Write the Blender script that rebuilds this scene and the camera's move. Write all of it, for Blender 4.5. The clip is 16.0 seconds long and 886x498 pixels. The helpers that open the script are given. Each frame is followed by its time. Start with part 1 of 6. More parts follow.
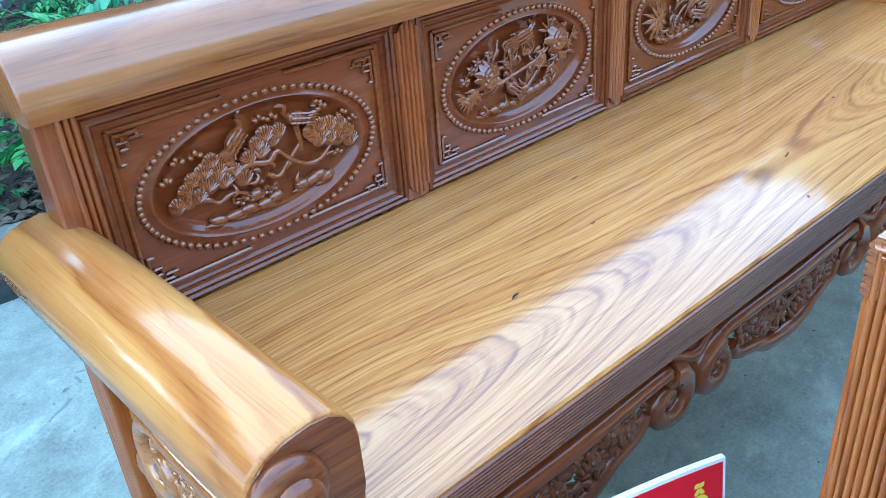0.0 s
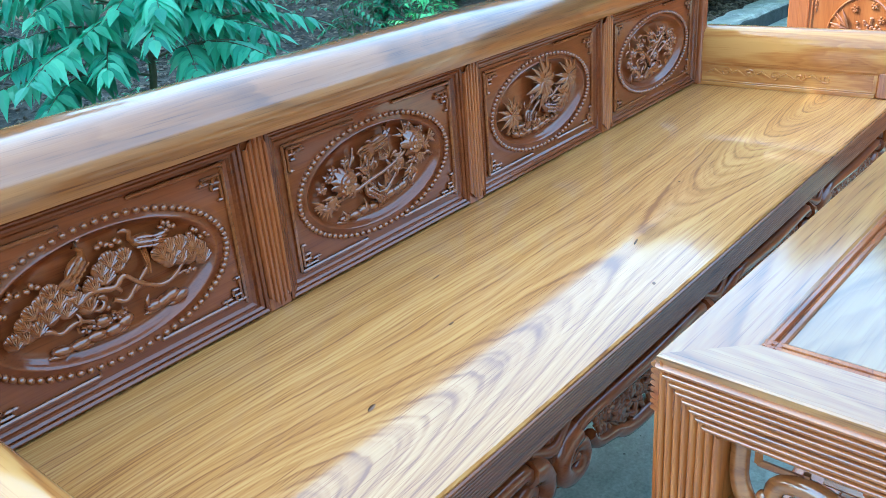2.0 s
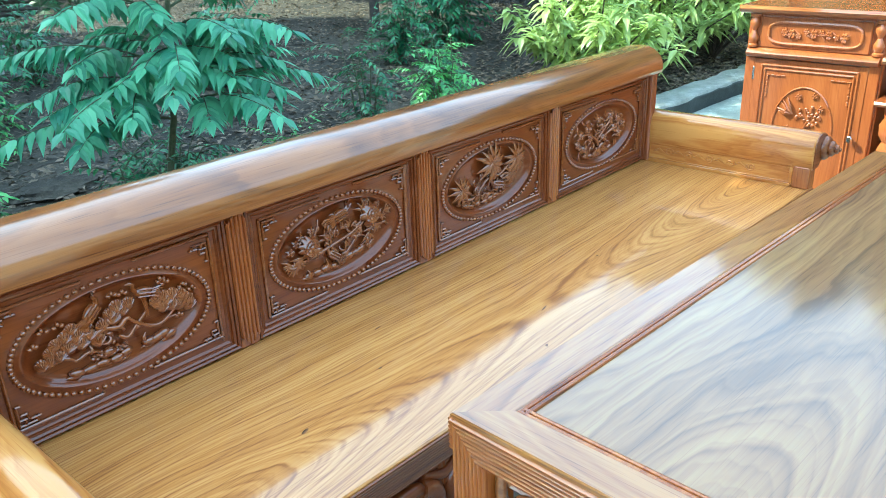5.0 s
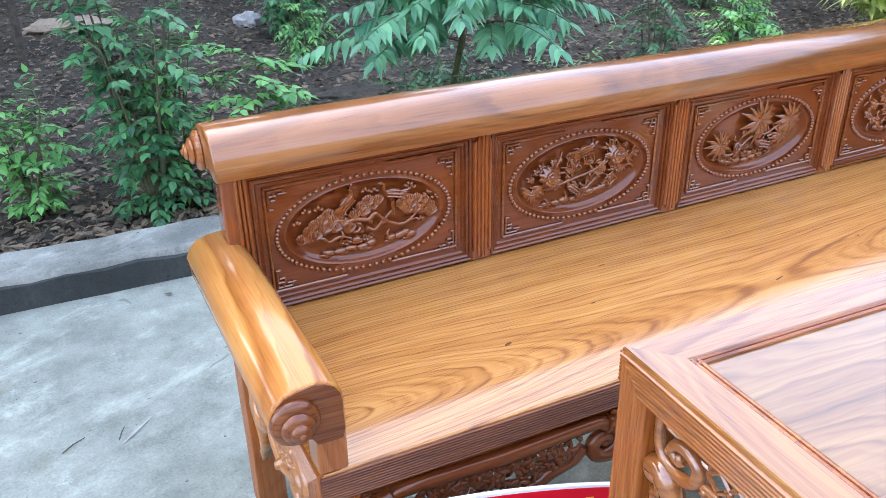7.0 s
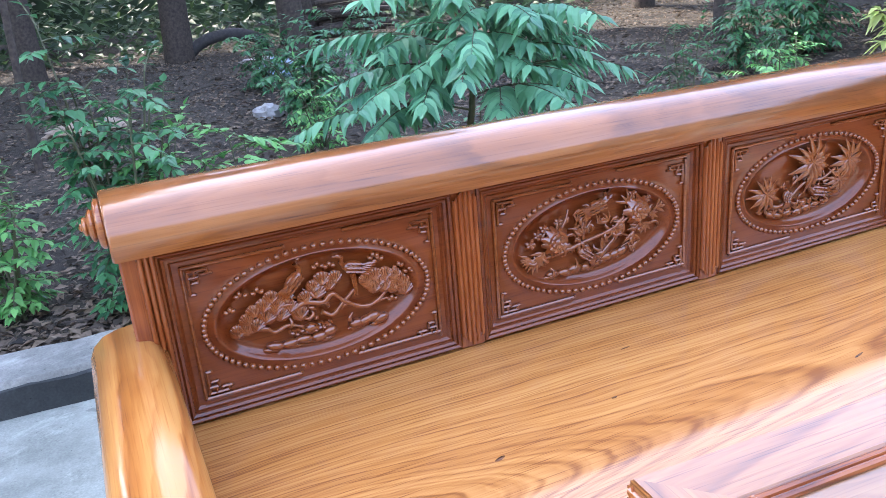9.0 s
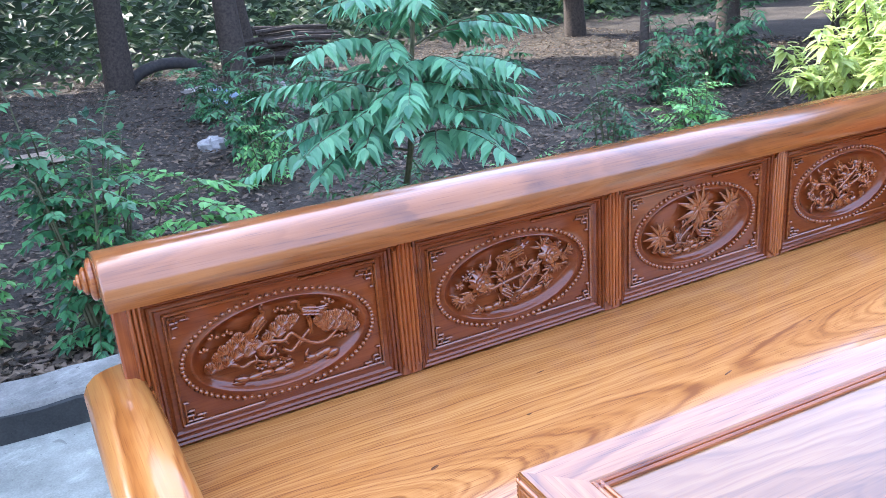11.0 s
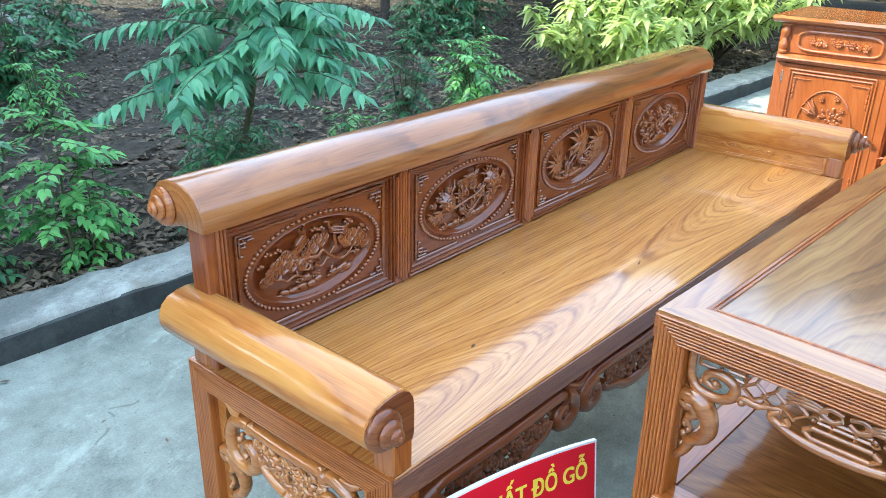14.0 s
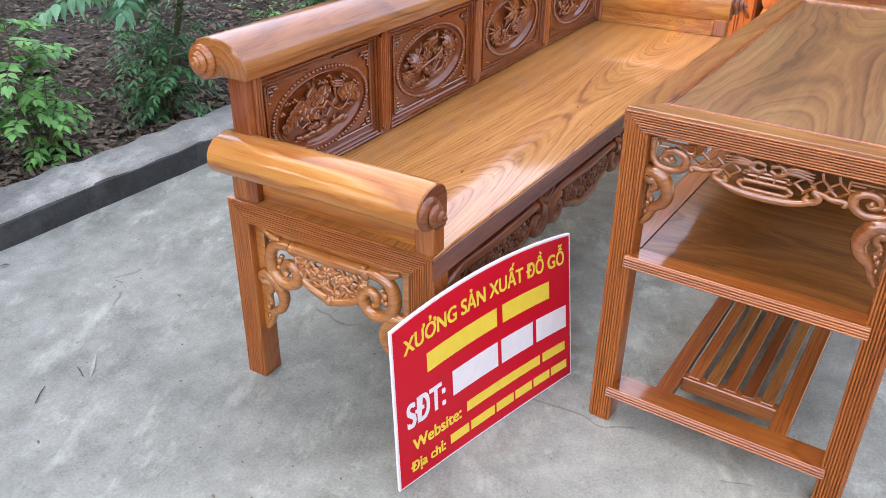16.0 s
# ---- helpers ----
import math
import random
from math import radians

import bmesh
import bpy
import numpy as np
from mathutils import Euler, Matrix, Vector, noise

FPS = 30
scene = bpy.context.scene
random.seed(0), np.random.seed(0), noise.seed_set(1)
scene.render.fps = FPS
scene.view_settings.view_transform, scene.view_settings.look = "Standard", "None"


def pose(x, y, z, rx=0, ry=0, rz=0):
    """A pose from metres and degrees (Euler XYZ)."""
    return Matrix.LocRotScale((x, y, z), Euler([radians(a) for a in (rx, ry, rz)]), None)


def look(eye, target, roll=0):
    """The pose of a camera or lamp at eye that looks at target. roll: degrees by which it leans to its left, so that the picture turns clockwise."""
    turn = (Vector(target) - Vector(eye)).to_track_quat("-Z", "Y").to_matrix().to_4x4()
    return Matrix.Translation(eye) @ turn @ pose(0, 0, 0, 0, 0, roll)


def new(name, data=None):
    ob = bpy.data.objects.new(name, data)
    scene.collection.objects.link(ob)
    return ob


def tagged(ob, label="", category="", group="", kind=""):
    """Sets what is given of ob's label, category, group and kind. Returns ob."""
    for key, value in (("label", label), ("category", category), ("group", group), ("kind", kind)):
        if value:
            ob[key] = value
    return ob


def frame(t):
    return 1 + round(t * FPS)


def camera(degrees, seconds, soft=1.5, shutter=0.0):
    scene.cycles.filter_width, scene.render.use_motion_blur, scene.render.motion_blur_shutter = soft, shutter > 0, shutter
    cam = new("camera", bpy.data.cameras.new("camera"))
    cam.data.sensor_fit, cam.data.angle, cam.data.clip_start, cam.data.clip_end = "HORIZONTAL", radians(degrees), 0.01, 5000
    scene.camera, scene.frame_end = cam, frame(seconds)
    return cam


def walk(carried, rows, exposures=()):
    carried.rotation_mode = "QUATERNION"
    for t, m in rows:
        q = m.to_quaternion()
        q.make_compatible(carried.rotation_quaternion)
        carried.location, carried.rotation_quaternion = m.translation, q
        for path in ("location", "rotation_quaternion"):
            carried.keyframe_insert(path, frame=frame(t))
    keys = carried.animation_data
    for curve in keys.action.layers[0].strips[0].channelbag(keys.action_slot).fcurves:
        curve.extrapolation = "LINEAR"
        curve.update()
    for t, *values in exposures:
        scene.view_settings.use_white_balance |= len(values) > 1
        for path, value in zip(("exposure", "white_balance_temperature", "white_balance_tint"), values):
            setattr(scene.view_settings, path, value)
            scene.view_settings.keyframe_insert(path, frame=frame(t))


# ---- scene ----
cam = camera(57.42, 16.0, soft=0.85)
PATH = [
    (0, (-0.2361, -0.3598, 0.9558), (0.5740, 0.5579, 0.2764), -4.57),
    (0.5, (-0.2269, -0.3689, 0.9676), (0.5973, 0.5656, 0.3293), -4.66),
    (1, (-0.2093, -0.3793, 0.9758), (0.6450, 0.5461, 0.3644), -5.07),
    (1.5, (-0.1909, -0.3953, 0.9872), (0.7148, 0.4923, 0.3940), -5.15),
    (2, (-0.1778, -0.4093, 0.9933), (0.7822, 0.4313, 0.4174), -5.01),
    (2.5, (-0.1695, -0.4234, 0.9980), (0.8356, 0.3735, 0.4370), -4.89),
    (3, (-0.1636, -0.4370, 1.0071), (0.8731, 0.3295, 0.4615), -4.34),
    (3.2, (-0.1644, -0.4451, 1.0113), (0.8781, 0.3175, 0.4714), -3.97),
    (5.3, (-0.2738, -0.7310, 1.1877), (0.6242, 0.1876, 0.6311), -1.17),
    (5.5, (-0.2473, -0.7619, 1.1887), (0.6031, 0.1920, 0.6170), -0.62),
    (6, (-0.2173, -0.7878, 1.1813), (0.5100, 0.2424, 0.5732), -0.66),
    (6.5, (-0.2352, -0.7822, 1.1792), (0.3880, 0.3021, 0.5501), -0.69),
    (7, (-0.2469, -0.7707, 1.1835), (0.3117, 0.3490, 0.5555), -0.97),
    (7.5, (-0.2426, -0.7698, 1.1958), (0.3046, 0.3674, 0.5897), -1.58),
    (8, (-0.2345, -0.7725, 1.2057), (0.3247, 0.3688, 0.6187), -2.09),
    (8.2, (-0.2321, -0.7733, 1.2086), (0.3307, 0.3692, 0.6274), -2.25),
    (8.3, (-0.1371, -0.6734, 1.1184), (0.3954, 0.5023, 0.5761), -3.37),
    (8.4, (-0.0725, -0.6055, 1.0570), (0.4383, 0.5917, 0.5414), -4.13),
    (8.5, (-0.0421, -0.5735, 1.0282), (0.4581, 0.6335, 0.5252), -4.49),
    (9, (-0.0344, -0.5776, 1.0389), (0.4841, 0.6300, 0.5563), -4.87),
    (9.5, (-0.0257, -0.5867, 1.0474), (0.5168, 0.6190, 0.5867), -4.92),
    (10, (-0.0209, -0.6094, 1.0571), (0.5483, 0.5905, 0.6141), -5.04),
    (10.2, (-0.0306, -0.6531, 1.0720), (0.5428, 0.5479, 0.6373), -5.26),
    (12.3, (-0.2373, -0.7916, 1.2378), (0.5152, 0.2697, 0.7207), -1.05),
    (12.5, (-0.2585, -0.7710, 1.2352), (0.5226, 0.2683, 0.7159), -0.81),
    (13, (-0.3756, -0.6733, 1.2289), (0.5076, 0.2748, 0.6985), -0.91),
    (13.5, (-0.5117, -0.6202, 1.2142), (0.4393, 0.2518, 0.6707), -0.25),
    (14, (-0.7062, -0.6226, 1.2144), (0.2796, 0.2023, 0.6597), 1.23),
    (14.5, (-0.8491, -0.6058, 1.2200), (0.1714, 0.1700, 0.6571), 1.79),
    (15, (-1.0078, -0.5385, 1.1994), (0.0626, 0.1451, 0.6105), 0.14),
    (15.5, (-1.0968, -0.5410, 1.1833), (-0.0182, 0.0813, 0.5435), -0.34),
    (16, (-1.1319, -0.6438, 1.1812), (-0.0756, -0.0223, 0.5046), 0.71),
]
EXPOSURES = [(0, 2.15, 4720, -12), (1.5, 2.09, 4460, -17), (3, 2.21, 5180, -21), (5.5, 2.0, 5480, -15), (6.5, 2.11, 6150, 2), (7.5, 2.14, 6400, 16), (9, 2.16, 5880, 19), (10, 2.2, 5680, 19), (12.5, 2.05, 5620, 12), (13.5, 2.02, 5680, -7), (14.5, 2.06, 6380, 5), (15, 1.97, 6880, 14), (16, 1.89, 7380, 21)]
walk(cam, [(t, look(eye, target, roll)) for t, eye, target, roll in PATH], EXPOSURES)

# ---- light ----
SUN = Vector((-0.40, 0.62, 0.68)).normalized()
world = bpy.data.worlds.new("sky")
scene.world = world
world.use_nodes = True
wn = world.node_tree
sky = wn.nodes.new("ShaderNodeTexSky")
sky.sky_type, sky.sun_disc = "NISHITA", False
sky.sun_elevation, sky.sun_rotation = math.asin(SUN.z), math.atan2(SUN.x, SUN.y)
sky.dust_density = 2.5
haze = wn.nodes.new("ShaderNodeMix")
haze.data_type, haze.blend_type = "RGBA", "ADD"
haze.inputs[0].default_value = 1.0
wn.links.new(sky.outputs[0], haze.inputs[6])
haze.inputs[7].default_value = (2.3, 2.6, 3.3, 1)  # even white haze
wn.links.new(haze.outputs[2], wn.nodes["Background"].inputs[0])
wn.nodes["Background"].inputs[1].default_value = 0.15
sun = new("sun", bpy.data.lights.new("sun", "SUN"))
sun.data.energy, sun.data.angle, sun.data.color = 3.5, radians(0.6), (1.0, 0.9, 0.72)
sun.matrix_world = look(SUN * 20, (0, 0, 0))

# ---- materials ----


def material(name, rough=0.5):
    m = bpy.data.materials.new(name)
    m.use_nodes = True
    b = m.node_tree.nodes["Principled BSDF"]
    b.inputs["Roughness"].default_value = rough
    return m, m.node_tree, b


def math_node(nt, op, a, b=None, c=None):
    n = nt.nodes.new("ShaderNodeMath")
    n.operation = op
    for k, v in enumerate((a, b, c)):
        if v is None:
            continue
        if isinstance(v, (int, float)):
            n.inputs[k].default_value = v
        else:
            nt.links.new(v, n.inputs[k])
    return n.outputs[0]


def combine(nt, x, y, z):
    n = nt.nodes.new("ShaderNodeCombineXYZ")
    for k, v in enumerate((x, y, z)):
        if isinstance(v, (int, float)):
            n.inputs[k].default_value = v
        else:
            nt.links.new(v, n.inputs[k])
    return n.outputs[0]


def noise_node(nt, vec, scale, detail=3.0, rough=0.55):
    n = nt.nodes.new("ShaderNodeTexNoise")
    n.inputs["Scale"].default_value, n.inputs["Detail"].default_value = scale, detail
    n.inputs["Roughness"].default_value = rough
    if vec is not None:
        nt.links.new(vec, n.inputs["Vector"])
    return n.outputs["Fac"]


def ramp(nt, fac, stops):
    n = nt.nodes.new("ShaderNodeValToRGB")
    e = n.color_ramp.elements
    while len(e) < len(stops):
        e.new(0.5)
    for k, (p, col) in enumerate(stops):
        e[k].position, e[k].color = p, (*col, 1)
    nt.links.new(fac, n.inputs[0])
    return n.outputs[0]


def bump(nt, bsdf, height, strength, distance):
    n = nt.nodes.new("ShaderNodeBump")
    n.inputs["Strength"].default_value, n.inputs["Distance"].default_value = strength, distance
    nt.links.new(height, n.inputs["Height"])
    nt.links.new(n.outputs[0], bsdf.inputs["Normal"])


def mix_colour(nt, fac, a, b, mode="MIX"):
    n = nt.nodes.new("ShaderNodeMix")
    n.data_type, n.blend_type = "RGBA", mode
    for sock, v in ((n.inputs[0], fac), (n.inputs[6], a), (n.inputs[7], b)):
        if isinstance(v, (int, float)):
            sock.default_value = v
        elif isinstance(v, tuple):
            sock.default_value = (*v, 1)
        else:
            nt.links.new(v, sock)
    return n.outputs[2]


def wood(name, dark, mid, light, along=0, rings=60.0, centre=0.15, depth=(0.05, 0.3, 1.8), wander=0.10,
         gloss=0.09, coat=1.0, stripe=0.55, fine=0.42, ior=1.85, lines=0.45, dash=0.30):
    """Varnished wood: rings of a trunk cut along its length, fine pores and broad changes of tone."""
    m, nt, b = material(name, 0.38)
    tc = nt.nodes.new("ShaderNodeTexCoord").outputs["Object"]
    sep = nt.nodes.new("ShaderNodeSeparateXYZ")
    nt.links.new(tc, sep.inputs[0])
    order = [(0, 1, 2), (1, 0, 2), (2, 0, 1)][along]
    l, a, c = (sep.outputs[k] for k in order)
    rnd = nt.nodes.new("ShaderNodeObjectInfo").outputs["Random"]
    seed = math_node(nt, "MULTIPLY", rnd, 7.0)
    w1 = noise_node(nt, combine(nt, math_node(nt, "MULTIPLY_ADD", l, 1.5, seed), math_node(nt, "MULTIPLY", a, 5.0), math_node(nt, "MULTIPLY", c, 5.0)), 1.0, 2.0)
    w2 = noise_node(nt, combine(nt, math_node(nt, "MULTIPLY_ADD", l, 7.0, seed), math_node(nt, "MULTIPLY", a, 30.0), math_node(nt, "MULTIPLY", c, 30.0)), 1.0, 2.0)
    w = math_node(nt, "MULTIPLY", math_node(nt, "SUBTRACT", w1, 0.5), wander)
    w = math_node(nt, "MULTIPLY_ADD", math_node(nt, "SUBTRACT", w2, 0.5), wander * 0.10, w)
    across = math_node(nt, "ADD", math_node(nt, "SUBTRACT", a, centre), w)
    wave = math_node(nt, "SINE", math_node(nt, "MULTIPLY", l, math.pi / depth[2]))
    deep = math_node(nt, "ADD", math_node(nt, "MULTIPLY_ADD", wave, depth[1], depth[0]), c)
    r = math_node(nt, "SQRT", math_node(nt, "ADD", math_node(nt, "MULTIPLY", across, across), math_node(nt, "MULTIPLY", deep, deep)))
    turn = math_node(nt, "MULTIPLY", r, rings * math.tau)
    turn = math_node(nt, "MULTIPLY_ADD", w1, 9.0, turn)
    def teeth(phase, sharp):
        """0 in the pale early wood, rising to 1 at the late edge of each ring."""
        saw = math_node(nt, "FRACT", phase)
        return math_node(nt, "MINIMUM", math_node(nt, "POWER", saw, sharp), math_node(nt, "MULTIPLY", math_node(nt, "SUBTRACT", 1.0, saw), 7.0))

    count = math_node(nt, "MULTIPLY_ADD", w2, 0.5, math_node(nt, "DIVIDE", turn, math.tau))
    ring = teeth(count, 2.2)
    thin = teeth(math_node(nt, "MULTIPLY_ADD", w2, 0.8, math_node(nt, "MULTIPLY", count, 2.37)), 1.6)
    wide = math_node(nt, "SINE", math_node(nt, "MULTIPLY_ADD", w1, 4.0, math_node(nt, "MULTIPLY", turn, 0.23)))
    broad = math_node(nt, "MULTIPLY_ADD", wide, 0.5, 0.5)
    pore = noise_node(nt, combine(nt, math_node(nt, "MULTIPLY", l, 9.0), math_node(nt, "MULTIPLY", a, 260.0), math_node(nt, "MULTIPLY", c, 260.0)), 1.0, 2.0)
    patch = noise_node(nt, combine(nt, math_node(nt, "MULTIPLY_ADD", l, 2.2, seed), math_node(nt, "MULTIPLY", a, 14.0), math_node(nt, "MULTIPLY", c, 14.0)), 1.0, 2.0)
    v = math_node(nt, "MULTIPLY", ring, -stripe * 0.62)
    v = math_node(nt, "MULTIPLY_ADD", thin, -stripe * 0.30, v)
    v = math_node(nt, "MULTIPLY_ADD", broad, stripe * 0.28, v)
    v = math_node(nt, "MULTIPLY_ADD", pore, fine, v)
    v = math_node(nt, "MULTIPLY_ADD", patch, 0.5, v)
    # narrow dark growth lines, broken along their length, and short open pores
    gate = noise_node(nt, combine(nt, math_node(nt, "MULTIPLY_ADD", l, 3.5, seed), math_node(nt, "MULTIPLY", a, 42.0), math_node(nt, "MULTIPLY", c, 42.0)), 1.0, 1.0)
    line = math_node(nt, "MULTIPLY_ADD", math_node(nt, "SINE", math_node(nt, "MULTIPLY_ADD", w2, 4.0, math_node(nt, "MULTIPLY", turn, 1.63))), 0.5, 0.5)
    line = math_node(nt, "MULTIPLY", math_node(nt, "POWER", line, 6.0), math_node(nt, "MULTIPLY_ADD", gate, 1.6, -0.35))
    v = math_node(nt, "MULTIPLY_ADD", line, -1.6 * lines, v)
    short = noise_node(nt, combine(nt, math_node(nt, "MULTIPLY", l, 12.0), math_node(nt, "MULTIPLY", a, 560.0), math_node(nt, "MULTIPLY", c, 560.0)), 1.0, 1.0)
    short = math_node(nt, "MAXIMUM", math_node(nt, "SUBTRACT", short, 0.56), 0.0)
    v = math_node(nt, "MULTIPLY_ADD", short, -6.0 * dash, v)
    v = math_node(nt, "ADD", v, 0.19 + 0.10 * stripe)
    col = ramp(nt, v, [(0.22, dark), (0.52, mid), (0.80, light)])
    tone = math_node(nt, "MULTIPLY_ADD", rnd, 0.16, 0.92)
    col = mix_colour(nt, 1.0, col, combine(nt, tone, tone, tone), "MULTIPLY")
    nt.links.new(col, b.inputs["Base Color"])
    b.inputs["Coat Weight"].default_value = coat
    b.inputs["Specular IOR Level"].default_value = 0.12
    smear = noise_node(nt, tc, 9.0, 3.0)
    nt.links.new(math_node(nt, "MULTIPLY_ADD", smear, 0.10, gloss - 0.04), b.inputs["Coat Roughness"])
    b.inputs["Coat IOR"].default_value = ior
    bump(nt, b, math_node(nt, "ADD", math_node(nt, "MULTIPLY", ring, 0.3), pore), 0.25, 0.0006)
    return m


SEAT_WOOD = wood("golden_seat_wood", (0.25, 0.09, 0.022), (0.44, 0.182, 0.044), (0.55, 0.27, 0.078), 0, 92, 0.125, (-0.435, 0.10, 1.80), 0.05, stripe=0.46, lines=0.28, gloss=0.06, fine=0.40, dash=0.32, ior=1.56)
RAIL_WOOD = wood("brown_rail_wood", (0.12, 0.038, 0.01), (0.27, 0.092, 0.02), (0.39, 0.155, 0.042), 0, 60, 0.52, (-0.72, 0.03, 1.1), 0.09, stripe=0.32, gloss=0.13, lines=0.08, fine=0.26, dash=0.15, ior=1.7)
ARM_WOOD = wood("striped_arm_wood", (0.25, 0.075, 0.014), (0.42, 0.152, 0.030), (0.56, 0.26, 0.066), 1, 30, 0.03, (-0.52, 0.02, 0.8), 0.05, stripe=0.66, ior=1.43, gloss=0.12, lines=0.06, fine=0.28, dash=0.12)
FRAME_WOOD = wood("red_frame_wood", (0.1, 0.022, 0.006), (0.25, 0.064, 0.013), (0.37, 0.125, 0.028), 0, 60, 0.2, (0.06, 0.02, 0.9), 0.05, ior=1.6, lines=0.12, stripe=0.28, dash=0.2)
LEG_WOOD = wood("orange_leg_wood", (0.125, 0.028, 0.006), (0.285, 0.076, 0.0135), (0.40, 0.130, 0.026), 2, 70, 0.02, (0.05, 0.02, 0.5), 0.03, ior=1.6, lines=0.12, stripe=0.28, dash=0.2)
SIDE_WOOD = wood("orange_side_wood", (0.125, 0.029, 0.006), (0.285, 0.080, 0.0145), (0.40, 0.135, 0.029), 1, 70, 0.02, (-0.40, 0.02, 0.5), 0.03, ior=1.8, lines=0.12, stripe=0.28, dash=0.2)
# Dark red wood, deepened further to carry shade in the carving.
PANEL_WOOD = wood("dark_shaded_panel_wood", (0.068, 0.013, 0.0035), (0.15, 0.034, 0.0075), (0.225, 0.058, 0.013), 0, 30, 0.3, (-0.5, 0.05, 0.7), 0.06, gloss=0.08, stripe=0.16, fine=0.3, ior=1.48, lines=0.08, dash=0.15)
STILE_WOOD = wood("dark_stile_wood", (0.09, 0.02, 0.006), (0.22, 0.054, 0.012), (0.34, 0.105, 0.024), 2, 70, 0.02, (0.05, 0.02, 0.5), 0.03, ior=1.6, stripe=0.18, lines=0.08, fine=0.3, dash=0.12)
KNOT_WOOD = wood("knot_wood", (0.05, 0.018, 0.005), (0.11, 0.04, 0.01), (0.18, 0.07, 0.015), 0, 200, 0.1, (0.0, 0.02, 0.5), 0.03, ior=1.4)
CARVE_WOOD = wood("carved_wood", (0.075, 0.016, 0.0045), (0.175, 0.043, 0.009), (0.27, 0.08, 0.018), 0, 50, 0.1, (0.1, 0.1, 0.4), 0.05, gloss=0.09, stripe=0.25, ior=1.8, lines=0.1, dash=0.1)
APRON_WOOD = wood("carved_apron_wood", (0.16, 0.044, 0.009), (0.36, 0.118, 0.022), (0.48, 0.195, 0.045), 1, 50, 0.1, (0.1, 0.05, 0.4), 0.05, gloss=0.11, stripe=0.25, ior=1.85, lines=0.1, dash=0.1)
TOP_WOOD = wood("purple_brown_tabletop_wood", (0.13, 0.054, 0.02), (0.27, 0.128, 0.047), (0.385, 0.21, 0.076), 0, 42, -0.25, (-0.68, 0.10, 1.2), 0.11, gloss=0.09, stripe=0.40, ior=1.72, lines=0.10, fine=0.22, dash=0.12)
BORDER_WOOD = wood("reddish_border_wood", (0.13, 0.042, 0.01), (0.27, 0.1, 0.024), (0.38, 0.17, 0.045), 0, 34, 0.1, (-0.6, 0.05, 0.7), 0.08, ior=1.75, lines=0.12, stripe=0.3, gloss=0.08)
END_BORDER_WOOD = wood("reddish_end_border_wood", (0.13, 0.042, 0.010), (0.27, 0.10, 0.024), (0.38, 0.17, 0.045), 1, 34, 0.1, (-0.6, 0.05, 0.7), 0.08, ior=1.75, lines=0.12, stripe=0.3, gloss=0.08)
# Shelf wood darkened to stand in for shade beneath the tabletop.
SHELF_WOOD = wood("golden_brown_shelf_wood", (0.085, 0.027, 0.006), (0.17, 0.058, 0.012), (0.26, 0.105, 0.026), 1, 30, 0.2, (-0.6, 0.05, 0.7), 0.08, stripe=0.4, ior=1.38, lines=0.15)
# Darker copy of the red frame wood; on the bench rails it carries shade.
DARK_FRAME_WOOD = wood("dark_red_shaded_frame_wood", (0.06, 0.014, 0.004), (0.15, 0.038, 0.009), (0.23, 0.072, 0.018), 0, 60, 0.2, (0.06, 0.02, 0.9), 0.05, ior=1.5, lines=0.12, stripe=0.28, dash=0.2, gloss=0.2)
LATTICE_WOOD = wood("red_brown_lattice_wood", (0.09, 0.024, 0.006), (0.21, 0.060, 0.012), (0.32, 0.11, 0.025), 1, 50, 0.1, (0.1, 0.05, 0.4), 0.05, gloss=0.1, stripe=0.25, ior=1.9, lines=0.1, dash=0.1)
CABINET_WOOD = wood("orange_cabinet_wood", (0.16, 0.038, 0.011), (0.30, 0.082, 0.022), (0.40, 0.13, 0.036), 2, 30, 0.2, (0.1, 0.1, 0.7), 0.06, gloss=0.12, stripe=0.14, lines=0.06, fine=0.25, dash=0.1, ior=1.6)


